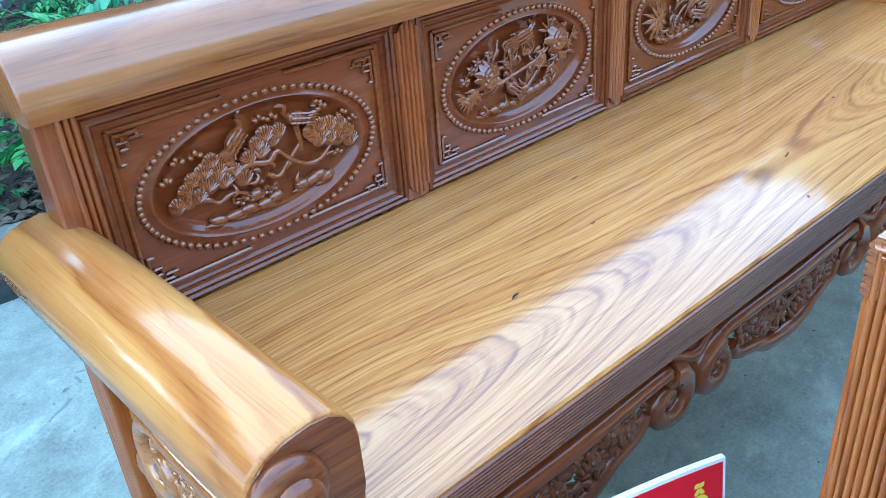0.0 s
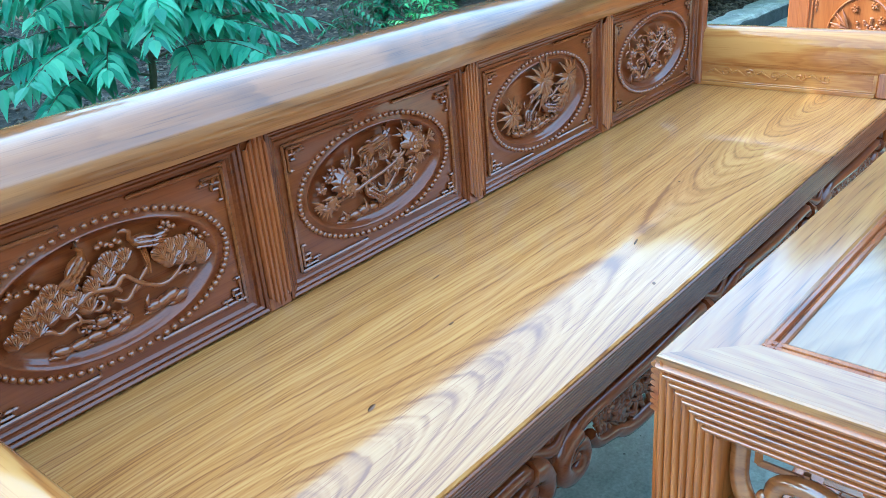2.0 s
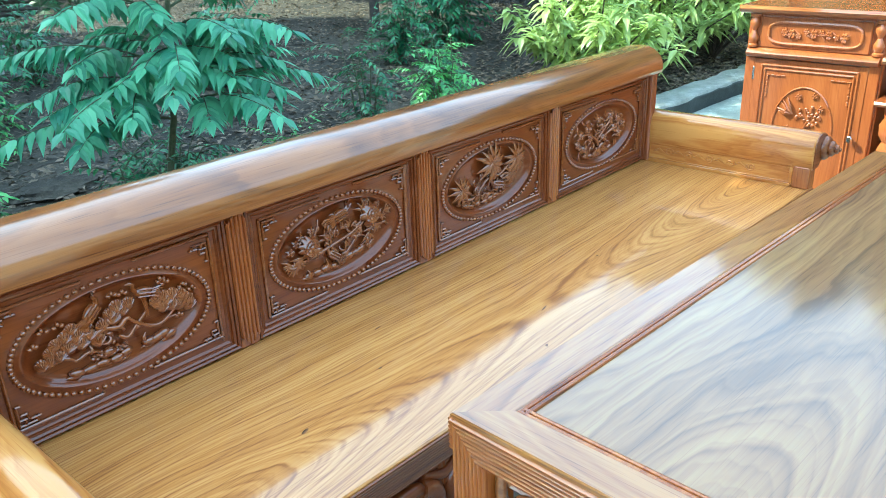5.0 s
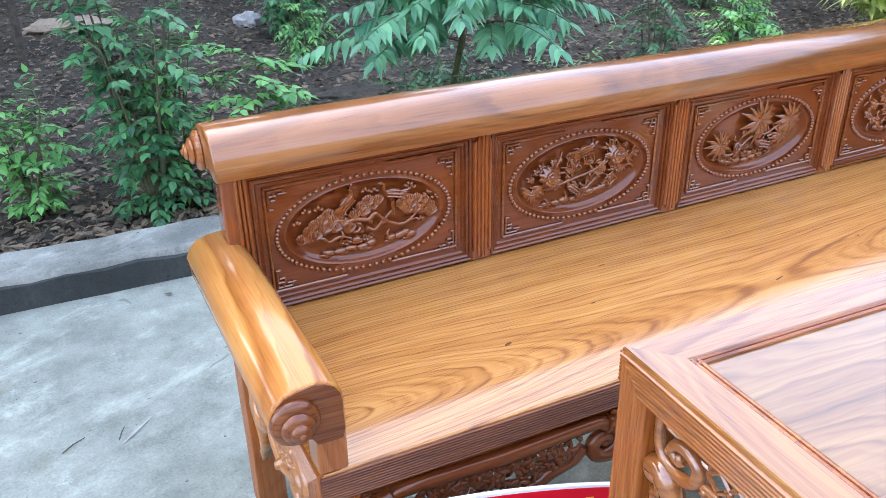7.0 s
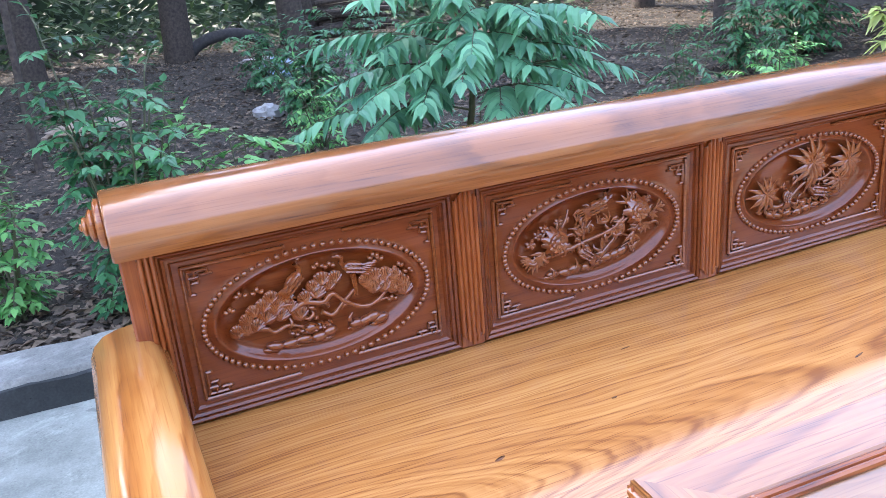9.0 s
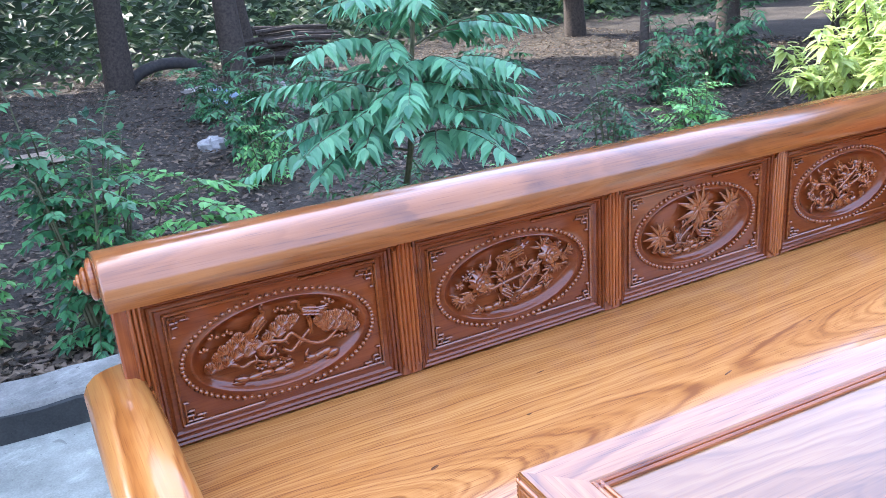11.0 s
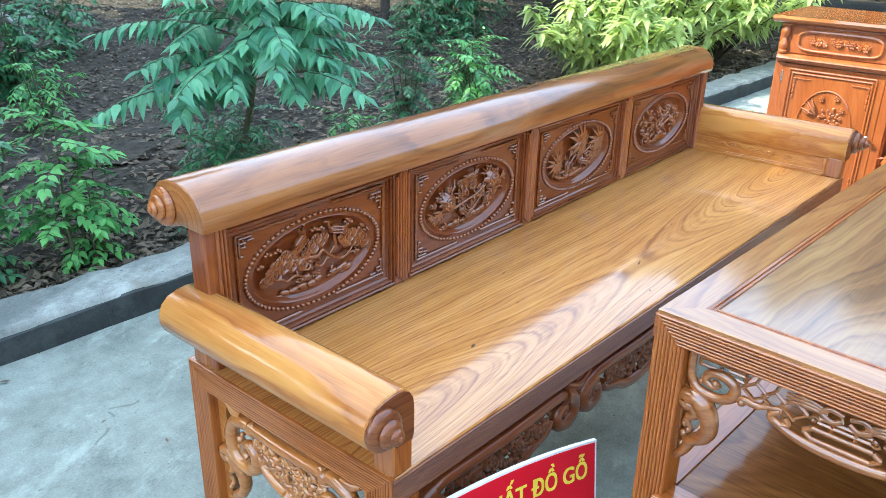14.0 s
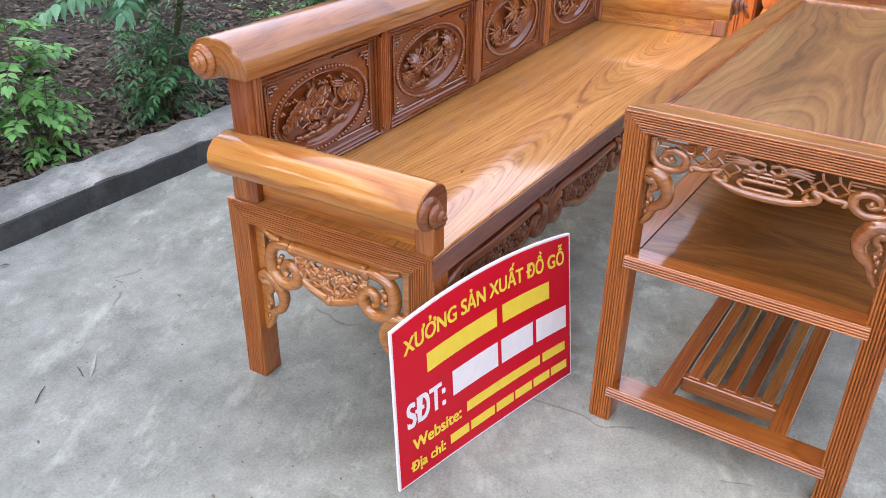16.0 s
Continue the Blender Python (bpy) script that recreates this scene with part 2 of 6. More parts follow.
def concrete(name, low, high, joint=0.0):
    m, nt, b = material(name, 0.85)
    tc = nt.nodes.new("ShaderNodeTexCoord").outputs["Object"]
    big = noise_node(nt, tc, 1.3, 5.0, 0.6)
    mid = noise_node(nt, tc, 9.0, 8.0, 0.68)
    grit = noise_node(nt, tc, 160.0, 2.0)
    v = math_node(nt, "MULTIPLY_ADD", big, 0.46, math_node(nt, "MULTIPLY_ADD", mid, 0.46, math_node(nt, "MULTIPLY", grit, 0.24)))
    col = ramp(nt, v, [(0.46, low), (0.74, high)])
    spots = ramp(nt, noise_node(nt, tc, 3.4, 11.0, 0.80), [(0.56, (0, 0, 0)), (0.70, (0.85, 0.85, 0.85))])
    pits = ramp(nt, noise_node(nt, tc, 46.0, 3.0, 0.5), [(0.27, (0.35, 0.35, 0.35)), (0.34, (0, 0, 0))])
    col = mix_colour(nt, spots, col, tuple(min(1, 1.35 * c) for c in high))
    col = mix_colour(nt, pits, col, tuple(0.55 * c for c in low))
    # pale scuffs, darker worn patches and scattered dark specks
    sep = nt.nodes.new("ShaderNodeSeparateXYZ")
    nt.links.new(tc, sep.inputs[0])
    run = math_node(nt, "MULTIPLY_ADD", sep.outputs[1], 0.5, sep.outputs[0])
    off = math_node(nt, "MULTIPLY_ADD", sep.outputs[1], 2.2, math_node(nt, "MULTIPLY", sep.outputs[0], -1.1))
    scuff = noise_node(nt, combine(nt, run, off, sep.outputs[2]), 2.4, 12.0, 0.74)
    col = mix_colour(nt, ramp(nt, scuff, [(0.53, (0, 0, 0)), (0.68, (0.7, 0.7, 0.7))]), col, tuple(min(1, 1.38 * c) for c in high))
    dirt = noise_node(nt, tc, 1.7, 8.0, 0.7)
    col = mix_colour(nt, ramp(nt, dirt, [(0.36, (0.45, 0.45, 0.45)), (0.50, (0, 0, 0))]), col, tuple(0.8 * c for c in low))
    speck = ramp(nt, noise_node(nt, tc, 75.0, 2.0, 0.5), [(0.24, (0.8, 0.8, 0.8)), (0.29, (0, 0, 0))])
    col = mix_colour(nt, speck, col, tuple(0.3 * c for c in low))
    stain = ramp(nt, noise_node(nt, tc, 3.1, 4.0, 0.6), [(0.60, (0, 0, 0)), (0.74, (0.55, 0.55, 0.55))])
    col = mix_colour(nt, stain, col, (low[0] * 0.95, low[1] * 0.82, low[2] * 0.62))
    warp = nt.nodes.new("ShaderNodeVectorMath")
    warp.operation = "MULTIPLY_ADD"
    wv = nt.nodes.new("ShaderNodeTexNoise")
    wv.inputs["Scale"].default_value = 5.0
    nt.links.new(tc, wv.inputs["Vector"])
    nt.links.new(wv.outputs["Color"], warp.inputs[0])
    warp.inputs[1].default_value = (0.22, 0.22, 0.0)
    nt.links.new(tc, warp.inputs[2])
    vor = nt.nodes.new("ShaderNodeTexVoronoi")
    vor.feature = "DISTANCE_TO_EDGE"
    vor.inputs["Scale"].default_value = 0.62
    nt.links.new(warp.outputs[0], vor.inputs["Vector"])
    broken = noise_node(nt, tc, 2.3, 2.0)
    crack = math_node(nt, "MULTIPLY", math_node(nt, "LESS_THAN", vor.outputs["Distance"], 0.0022), math_node(nt, "GREATER_THAN", broken, 0.52))
    col = mix_colour(nt, math_node(nt, "MULTIPLY", crack, 0.4), col, tuple(0.35 * c for c in low))
    nt.links.new(col, b.inputs["Base Color"])
    bump(nt, b, math_node(nt, "ADD", math_node(nt, "MULTIPLY", mid, 2.0), math_node(nt, "SUBTRACT", math_node(nt, "MULTIPLY", grit, 0.5), crack)), 0.4, 0.004)
    return m


YARD = concrete("yard_concrete", (0.165, 0.178, 0.147), (0.385, 0.405, 0.34))
# Near-black concrete: shade on the kerb's front is put into the colour.
KERB_FACE = concrete("shaded_kerb_face", (0.018, 0.022, 0.021), (0.06, 0.066, 0.064))
KERB = concrete("kerb_concrete", (0.16, 0.165, 0.145), (0.38, 0.38, 0.335))


def soil_material():
    m, nt, b = material("soil", 0.95)
    tc = nt.nodes.new("ShaderNodeTexCoord").outputs["Object"]
    v = math_node(nt, "MULTIPLY_ADD", noise_node(nt, tc, 1.1, 4.0), 0.6, math_node(nt, "MULTIPLY", noise_node(nt, tc, 26.0, 5.0, 0.7), 0.5))
    nt.links.new(ramp(nt, v, [(0.38, (0.016, 0.013, 0.009)), (0.55, (0.044, 0.036, 0.025)), (0.75, (0.12, 0.10, 0.07))]), b.inputs["Base Color"])
    bump(nt, b, noise_node(nt, tc, 40.0, 4.0, 0.7), 0.9, 0.02)
    return m


SOIL = soil_material()


def leaf_material(name, low, high, gloss=0.4, through_light=0.25):
    m, nt, b = material(name, gloss)
    rnd = nt.nodes.new("ShaderNodeNewGeometry").outputs["Random Per Island"]
    tc = nt.nodes.new("ShaderNodeTexCoord").outputs["Object"]
    v = math_node(nt, "MULTIPLY_ADD", noise_node(nt, tc, 6.0, 2.0), 0.5, math_node(nt, "MULTIPLY", rnd, 0.6))
    nt.links.new(ramp(nt, v, [(0.2, low), (0.8, high)]), b.inputs["Base Color"])
    b.inputs["Transmission Weight"].default_value = 0.0
    t = nt.nodes.new("ShaderNodeBsdfTranslucent")
    nt.links.new(ramp(nt, v, [(0.2, tuple(1.3 * c for c in low)), (0.8, tuple(1.3 * c for c in high))]), t.inputs[0])
    mx = nt.nodes.new("ShaderNodeMixShader")
    mx.inputs[0].default_value = through_light
    nt.links.new(b.outputs[0], mx.inputs[1])
    nt.links.new(t.outputs[0], mx.inputs[2])
    nt.links.new(mx.outputs[0], nt.nodes["Material Output"].inputs[0])
    return m


TEAL_LEAF = leaf_material("blue_green_leaf", (0.055, 0.185, 0.105), (0.19, 0.45, 0.235), 0.42)
DARK_LEAF = leaf_material("dark_green_leaf", (0.016, 0.070, 0.034), (0.085, 0.26, 0.095), 0.35)
LIGHT_LEAF = leaf_material("light_green_leaf", (0.05, 0.19, 0.05), (0.2, 0.48, 0.13), 0.4)
# Leaf colour raised above natural green to carry sunlight on the bushes.
PALE_LEAF = leaf_material("sunlit_yellow_green_leaf", (0.24, 0.33, 0.09), (0.54, 0.62, 0.24), 0.35, 0.45)
CROWN_LEAF = leaf_material("crown_leaf", (0.020, 0.045, 0.018), (0.07, 0.13, 0.045), 0.5)
LITTER = leaf_material("dry_leaf", (0.010, 0.008, 0.005), (0.22, 0.165, 0.11), 0.7, 0.1)


def plain(name, low, high, rough=0.6, scale=30.0, metal=0.0):
    m, nt, b = material(name, rough)
    tc = nt.nodes.new("ShaderNodeTexCoord").outputs["Object"]
    n = noise_node(nt, tc, scale, 4.0)
    nt.links.new(ramp(nt, n, [(0.3, low), (0.7, high)]), b.inputs["Base Color"])
    b.inputs["Metallic"].default_value = metal
    bump(nt, b, n, 0.2, 0.002)
    return m


FAR_WOOD = plain("far_woodland", (0.008, 0.016, 0.006), (0.05, 0.085, 0.03), 0.9, 2.2)
BARK = plain("bark", (0.035, 0.028, 0.022), (0.09, 0.072, 0.056), 0.9, 35)
STEM = plain("green_stem", (0.05, 0.07, 0.03), (0.11, 0.11, 0.06), 0.7, 50)
SIGN_RED = plain("red_sign_face", (0.55, 0.004, 0.018), (0.62, 0.006, 0.024), 0.35, 6)
SIGN_RED.node_tree.nodes["Principled BSDF"].inputs["Specular IOR Level"].default_value = 0.2
SIGN_YELLOW = plain("yellow_lettering", (0.78, 0.60, 0.05), (0.85, 0.66, 0.08), 0.4, 40)
SIGN_WHITE = plain("white_lettering", (0.72, 0.74, 0.78), (0.80, 0.80, 0.82), 0.4, 40)
WALL_PAINT = plain("painted_wall", (0.16, 0.14, 0.12), (0.22, 0.20, 0.17), 0.8, 3)
BAG_WHITE = plain("white_plastic", (0.28, 0.28, 0.27), (0.46, 0.46, 0.44), 0.5, 30)
BAG_BLUE = plain("blue_plastic", (0.16, 0.24, 0.32), (0.30, 0.40, 0.48), 0.5, 30)
SACK = plain("tan_sack", (0.25, 0.19, 0.13), (0.40, 0.32, 0.24), 0.8, 60)
RUBBER = plain("tyre_rubber", (0.03, 0.03, 0.03), (0.06, 0.055, 0.05), 0.8, 30)
METAL = plain("door_knob_metal", (0.5, 0.5, 0.48), (0.6, 0.6, 0.58), 0.25, 20, 1.0)
STONE = plain("pale_stone", (0.28, 0.26, 0.24), (0.45, 0.43, 0.40), 0.8, 20)

# ---- mesh helpers ----
UX, UY, UZ = Vector((1, 0, 0)), Vector((0, 1, 0)), Vector((0, 0, 1))


class Geo:
    """Vertices and faces of one part."""

    def __init__(self):
        self.v, self.f = [], []
        self.flat = set()

    def loft(self, rings, closed=True, caps=True):
        s, n = len(self.v), len(rings[0])
        for ring in rings:
            self.v += [tuple(p) for p in ring]
        for i in range(len(rings) - 1):
            for j in range(n if closed else n - 1):
                a, b = s + i * n + j, s + i * n + (j + 1) % n
                self.f.append((a, b, b + n, a + n))
        if caps:
            self.f.append(tuple(s + j for j in reversed(range(n))))
            e = s + (len(rings) - 1) * n
            self.f.append(tuple(e + j for j in range(n)))
        return self

    def box(self, a, b, c=0.002):
        """A box with chamfered edges."""
        c = min(c, 0.45 * min(b[k] - a[k] for k in range(3)))

        def ring(z, i):
            x0, y0, x1, y1 = a[0] + i, a[1] + i, b[0] - i, b[1] - i
            return [(x0 + c, y0, z), (x1 - c, y0, z), (x1, y0 + c, z), (x1, y1 - c, z), (x1 - c, y1, z), (x0 + c, y1, z), (x0, y1 - c, z), (x0, y0 + c, z)]

        first = len(self.f)
        self.loft([ring(a[2], c * 0.9), ring(a[2] + c, 0), ring(b[2] - c, 0), ring(b[2], c * 0.9)])
        self.flat.update(range(first, len(self.f)))
        return self

    def prism(self, prof, axis, a, b, bevel=0.0):
        """A profile drawn out along an axis; the profile's two numbers are the other two axes in order."""
        mid = [sum(p[k] for p in prof) / len(prof) for k in (0, 1)]

        def ring(t, s):
            out = []
            for p in prof:
                d = Vector((p[0] - mid[0], p[1] - mid[1]))
                q = [mid[k] + d[k] * (1 - s / max(d.length, 1e-6)) for k in (0, 1)]
                q.insert(axis, t)
                out.append(q)
            return out

        rings = [ring(a, 0), ring(b, 0)]
        if bevel:
            rings = [ring(a, bevel), ring(a + bevel * 0.35, bevel * 0.3), ring(a + bevel, 0), ring(b - bevel, 0), ring(b - bevel * 0.35, bevel * 0.3), ring(b, bevel)]
        return self.loft(rings)

    def tube(self, pts, rad, n=8, flat=1.0, up=None):
        pts = [Vector(p) for p in pts]
        rings = []
        for i, p in enumerate(pts):
            d = (pts[min(i + 1, len(pts) - 1)] - pts[max(i - 1, 0)]).normalized()
            ref = up if up is not None else (UZ if abs(d.z) < 0.9 else UX)
            s = d.cross(ref).normalized()
            u = s.cross(d).normalized()
            r = rad[i] if isinstance(rad, (list, tuple)) else rad
            rings.append([p + s * (r * math.cos(k * math.tau / n)) + u * (r * flat * math.sin(k * math.tau / n)) for k in range(n)])
        return self.loft(rings)

    def lathe(self, prof, origin, axis, n=20):
        """A turned shape: rows of (radius, way along the axis)."""
        axis, origin = Vector(axis).normalized(), Vector(origin)
        s = axis.orthogonal().normalized()
        u = axis.cross(s)
        return self.loft([[origin + axis * h + (s * math.cos(k * math.tau / n) + u * math.sin(k * math.tau / n)) * r for k in range(n)] for r, h in prof])

    def blob(self, c, rx, ry, rz, turn=0.0, plane="xz", n=8, m=4):
        """A rounded lump; turn in its plane."""
        c = Vector(c)
        ct, st = math.cos(turn), math.sin(turn)
        rings = []
        for i in range(m + 1):
            th = math.pi * (0.04 + 0.92 * i / m)
            ring = []
            for k in range(n):
                ph = k * math.tau / n
                q = Vector((rx * math.sin(th) * math.cos(ph), ry * math.sin(th) * math.sin(ph), rz * math.cos(th)))
                if plane == "xz":
                    q = Vector((q.x * ct - q.z * st, q.y, q.x * st + q.z * ct))
                elif plane == "xy":
                    q = Vector((q.x * ct - q.y * st, q.x * st + q.y * ct, q.z))
                else:
                    q = Vector((q.x, q.y * ct - q.z * st, q.y * st + q.z * ct))
                ring.append(c + q)
            rings.append(ring)
        return self.loft(rings)

    def ribbed(self, o, along, inward, out, length, width, n=7, m0=0, m1=0, deep=0.01, high=None):
        """A reeded board: n round ridges along it, its ends cut at 45 degrees where m0, m1 are 1."""
        o, along, inward, out = Vector(o), Vector(along), Vector(inward), Vector(out)
        w = width / n
        h = high if high is not None else 0.75 * w
        prof = [(0.0, -deep)]
        for i in range(n):
            prof += [(i * w + 0.03 * w, 0), (i * w + 0.17 * w, h * 0.78), (i * w + 0.36 * w, h), (i * w + 0.64 * w, h), (i * w + 0.83 * w, h * 0.78)]
        prof += [(width, 0), (width, -deep)]
        a = [o + inward * u + out * d + along * (u * m0) for u, d in prof]
        b = [o + inward * u + out * d + along * (length - u * m1) for u, d in prof]
        return self.loft([a, b])

    def leaf(self, base, d, up, length, width, fold=0.15, droop=0.0, fine=False):
        """A leaf folded along its rib; a fine one has a rounder outline and a drawn-out tip."""
        base, d = Vector(base), Vector(d).normalized()
        side = d.cross(Vector(up))
        if side.length < 1e-4:
            side = d.orthogonal()
        side.normalize()
        nrm = side.cross(d)
        s = len(self.v)
        tip = base + d * length - UZ * (droop * length)
        if not fine:
            mid = base + d * length * 0.42
            self.v += [tuple(base), tuple(mid + side * width * 0.5 + nrm * fold * width), tuple(mid - UZ * droop * length * 0.25), tuple(mid - side * width * 0.5 + nrm * fold * width), tuple(tip)]
            self.f += [(s, s + 1, s + 2), (s, s + 2, s + 3), (s + 1, s + 4, s + 2), (s + 2, s + 4, s + 3)]
            return self
        self.v.append(tuple(base))
        for t, wd in ((0.16, 0.72), (0.42, 1.0), (0.74, 0.46)):
            q = base + d * length * t - UZ * (droop * length * t * t)
            for k in (-1, 0, 1):
                self.v.append(tuple(q + side * (0.5 * width * wd * k) + nrm * (fold * width * wd * abs(k))))
        self.v.append(tuple(tip))
        self.f += [(s, s + 2, s + 1), (s, s + 3, s + 2)]
        for r in (1, 4):
            self.f += [(s + r, s + r + 1, s + r + 4, s + r + 3), (s + r + 1, s + r + 2, s + r + 5, s + r + 4)]
        self.f += [(s + 7, s + 8, s + 10), (s + 8, s + 9, s + 10)]
        return self


def part(name, geo, mat, parent=None, label="", smooth=40):
    me = bpy.data.meshes.new(name)
    me.from_pydata(geo.v, [], geo.f)
    me.validate()
    if smooth:
        me.shade_smooth()
        me.set_sharp_from_angle(angle=radians(smooth))
        for k in geo.flat:
            me.polygons[k].use_smooth = False
    me.materials.append(mat)
    ob = new(name, me)
    if parent is not None:
        ob.parent = parent
    if label:
        tagged(ob, label)
    return ob


def thing(name, label, category, at=(0, 0, 0), turn=0.0, group=""):
    ob = new(name)
    ob.location, ob.rotation_euler = at, (0, 0, radians(turn))
    ob.empty_display_size = 0.1
    return tagged(ob, label, category, group)


# ---- the setting ----
g = Geo()
g.v = [(-60, -60, -0.06), (90, -60, -0.06), (90, 90, -0.06), (-60, 90, -0.06)]
g.f = [(0, 1, 2, 3)]
tagged(part("ground", g, SOIL), "bare brown earth reaching far around the yard", "ground", kind="structure")
KERB_TURN = -1.9


def kerb_y(x):
    return 1.558 + (x + 0.1) * math.tan(radians(KERB_TURN))


g = Geo()
g.v = [(-25, -20, 0), (30, -20, 0), (30, kerb_y(30) + 0.03, 0), (-25, kerb_y(-25) + 0.03, 0), (-25, -20, -0.05), (30, -20, -0.05), (30, kerb_y(30) + 0.03, -0.05), (-25, kerb_y(-25) + 0.03, -0.05)]
g.f = [(0, 1, 2, 3), (0, 4, 5, 1), (1, 5, 6, 2), (2, 6, 7, 3), (3, 7, 4, 0)]
tagged(part("pavement", g, YARD), "grey cracked concrete yard with pale stains", "pavement", kind="structure")

rk = random.Random(5)
g = Geo()
rings = []
for i in range(260):
    x = -9 + i * 0.09
    j = [rk.uniform(-0.006, 0.006) for _ in range(6)]
    chip = 0.018 * max(0.0, rk.uniform(-2.2, 1))
    rings.append([(x, 0 + j[0] * 0.5, -0.05), (x, 0.002 + j[1] * 0.6, 0.086 + j[1] * 0.5), (x, 0.012 + chip * 0.5 + j[2], 0.100 + j[0] * 0.4 - chip * 0.3), (x, 0.10, 0.101 + j[3] * 0.3), (x, 0.192 + j[4] * 2.2 - chip, 0.098 + j[5] * 0.6), (x, 0.205 + j[5] * 2, 0.06), (x, 0.205, -0.05)])
g.loft(rings)
ob = tagged(part("kerb", g, KERB, smooth=50), "weathered grey concrete kerb between yard and woodland", "kerb", kind="structure")
ob.location, ob.rotation_euler = (-0.1, 1.558, 0), (0, 0, radians(KERB_TURN))

# thin dark slab over the kerb's front, standing in for its shade
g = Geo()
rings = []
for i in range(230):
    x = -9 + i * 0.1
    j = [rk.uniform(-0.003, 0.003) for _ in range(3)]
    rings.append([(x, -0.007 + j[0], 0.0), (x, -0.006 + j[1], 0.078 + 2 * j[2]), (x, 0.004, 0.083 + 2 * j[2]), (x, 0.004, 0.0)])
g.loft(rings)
part("kerb_face", g, KERB_FACE, ob, "dark face of the kerb with its shade in the colour")

# woodland floor: an uneven sheet
g = Geo()
NX, NY = 90, 60
for j in range(NY):
    for i in range(NX):
        x = -7 + 22 * i / (NX - 1)
        y = kerb_y(x) + 0.17 + 18 * (j / (NY - 1)) ** 1.6
        z = 0.05 + 0.035 * noise.noise(Vector((x * 0.9, y * 0.9, 0.3))) + 0.015 * noise.noise(Vector((x * 4, y * 4, 1.3)))
        g.v.append((x, y, z if j else 0.04))
for j in range(NY - 1):
    for i in range(NX - 1):
        a = j * NX + i
        g.f.append((a, a + 1, a + NX + 1, a + NX))
tagged(part("soil_bed", g, SOIL), "dark uneven woodland soil behind the kerb", "ground", kind="structure")


def soil_z(x, y):
    return 0.05 + 0.035 * noise.noise(Vector((x * 0.9, y * 0.9, 0.3))) + 0.015 * noise.noise(Vector((x * 4, y * 4, 1.3)))


# unseen wall added behind the camera to dim light from the south
g = Geo().box((-14, -5.2, 0), (14, -4.8, 3.0), 0.01)
tagged(part("wall_south", g, WALL_PAINT), "plain wall added out of view to dim light from the south", "wall", kind="structure")

# ---- the bench ----
X0, X1, Y0, Y1, SEAT_Z = -0.035, 1.929, 0.024, 0.527, 0.452
MIDX = (X0 + X1) / 2
bench = thing("bench", "long carved hardwood bench, glossy golden seat, on concrete", "bench")
g = Geo()
# seat board with softened edges
prof = [(Y0 + 0.004, SEAT_Z - 0.014), (Y0, SEAT_Z - 0.006), (Y0, SEAT_Z - 0.0025), (Y0 + 0.0025, SEAT_Z), (Y1 - 0.002, SEAT_Z), (Y1, SEAT_Z - 0.003), (Y1, SEAT_Z - 0.014)]
g.prism(prof, 0, X0 + 0.001, X1 - 0.001, 0.003)
part("seat", g, SEAT_WOOD, bench, "golden seat board with swirling grain and small knots")
# small dark knots and a scratch sunk in the varnish
for kx, ky, lx, ly, turn in [(0.341, 0.181, 0.012, 0.005, 0.3), (0.541, 0.225, 0.007, 0.0035, 0.1), (0.898, 0.144, 0.018, 0.0028, 0.25), (0.782, 0.059, 0.007, 0.004, 0.5), (0.64, 0.33, 0.014, 0.0024, 0.1), (1.18, 0.20, 0.006, 0.003, 0)]:
    g = Geo().blob((kx, ky, SEAT_Z), lx * 0.7, ly * 0.6, 0.0005, turn, "xy", 10, 4)
    part("knot", g, KNOT_WOOD, bench, "dark knot in the wood")

RIB_H = 0.05
# long rails take the darker copy, with the front's shade in its colour
for name, o, al, out, ln in [("front_rail", (X0, Y0, SEAT_Z - 0.005), UX, -UY, X1 - X0), ("back_rail", (X1, Y1, SEAT_Z - 0.005), -UX, UY, X1 - X0)]:
    g = Geo().ribbed(o, al, -UZ, out, ln, RIB_H - 0.005, 10, 0, 0, 0.03)
    part(name, g, DARK_FRAME_WOOD, bench)
for name, o, al, out in [("side_rail", (X0, Y1, SEAT_Z), -UY, -UX), ("side_rail", (X1, Y0, SEAT_Z), UY, UX)]:
    g = Geo().ribbed(o, al, -UZ, out, Y1 - Y0, RIB_H, 10, 1, 1, 0.03)
    part(name, g, SIDE_WOOD, bench)
LEG = 0.052
for lx, sx in ((X0, 1), (X1, -1)):
    for ly, sy in ((Y0, 1), (Y1, -1)):
        g = Geo()
        a, b = sorted((lx + sx * 0.004, lx + sx * LEG)), sorted((ly + sy * 0.004, ly + sy * LEG))
        g.box((a[0], b[0], 0), (a[1], b[1], SEAT_Z - 0.03), 0.002)
        g.ribbed((lx, ly, SEAT_Z), -UZ, UY * sy, -UX * sx, SEAT_Z - 0.001, LEG, 10, 1, 0, 0.006)
        g.ribbed((lx, ly, SEAT_Z - RIB_H), -UZ, UX * sx, -UY * sy, SEAT_Z - RIB_H - 0.001, LEG, 10, 0, 0, 0.006)
        part("leg", g, LEG_WOOD, bench, "reeded square leg")


def spiral(c, r0, turns, start, sgn, plane, n=26, squash=1.0):
    """Points of a scroll that winds inwards about c in a plane given by two unit vectors."""
    u, w = plane
    out = []
    for i in range(n):
        t = i / (n - 1)
        r = r0 * (1 - 0.86 * t)
        a = start + sgn * turns * math.tau * t
        out.append(Vector(c) + u * (r * math.cos(a)) + w * (r * squash * math.sin(a)))
    return out


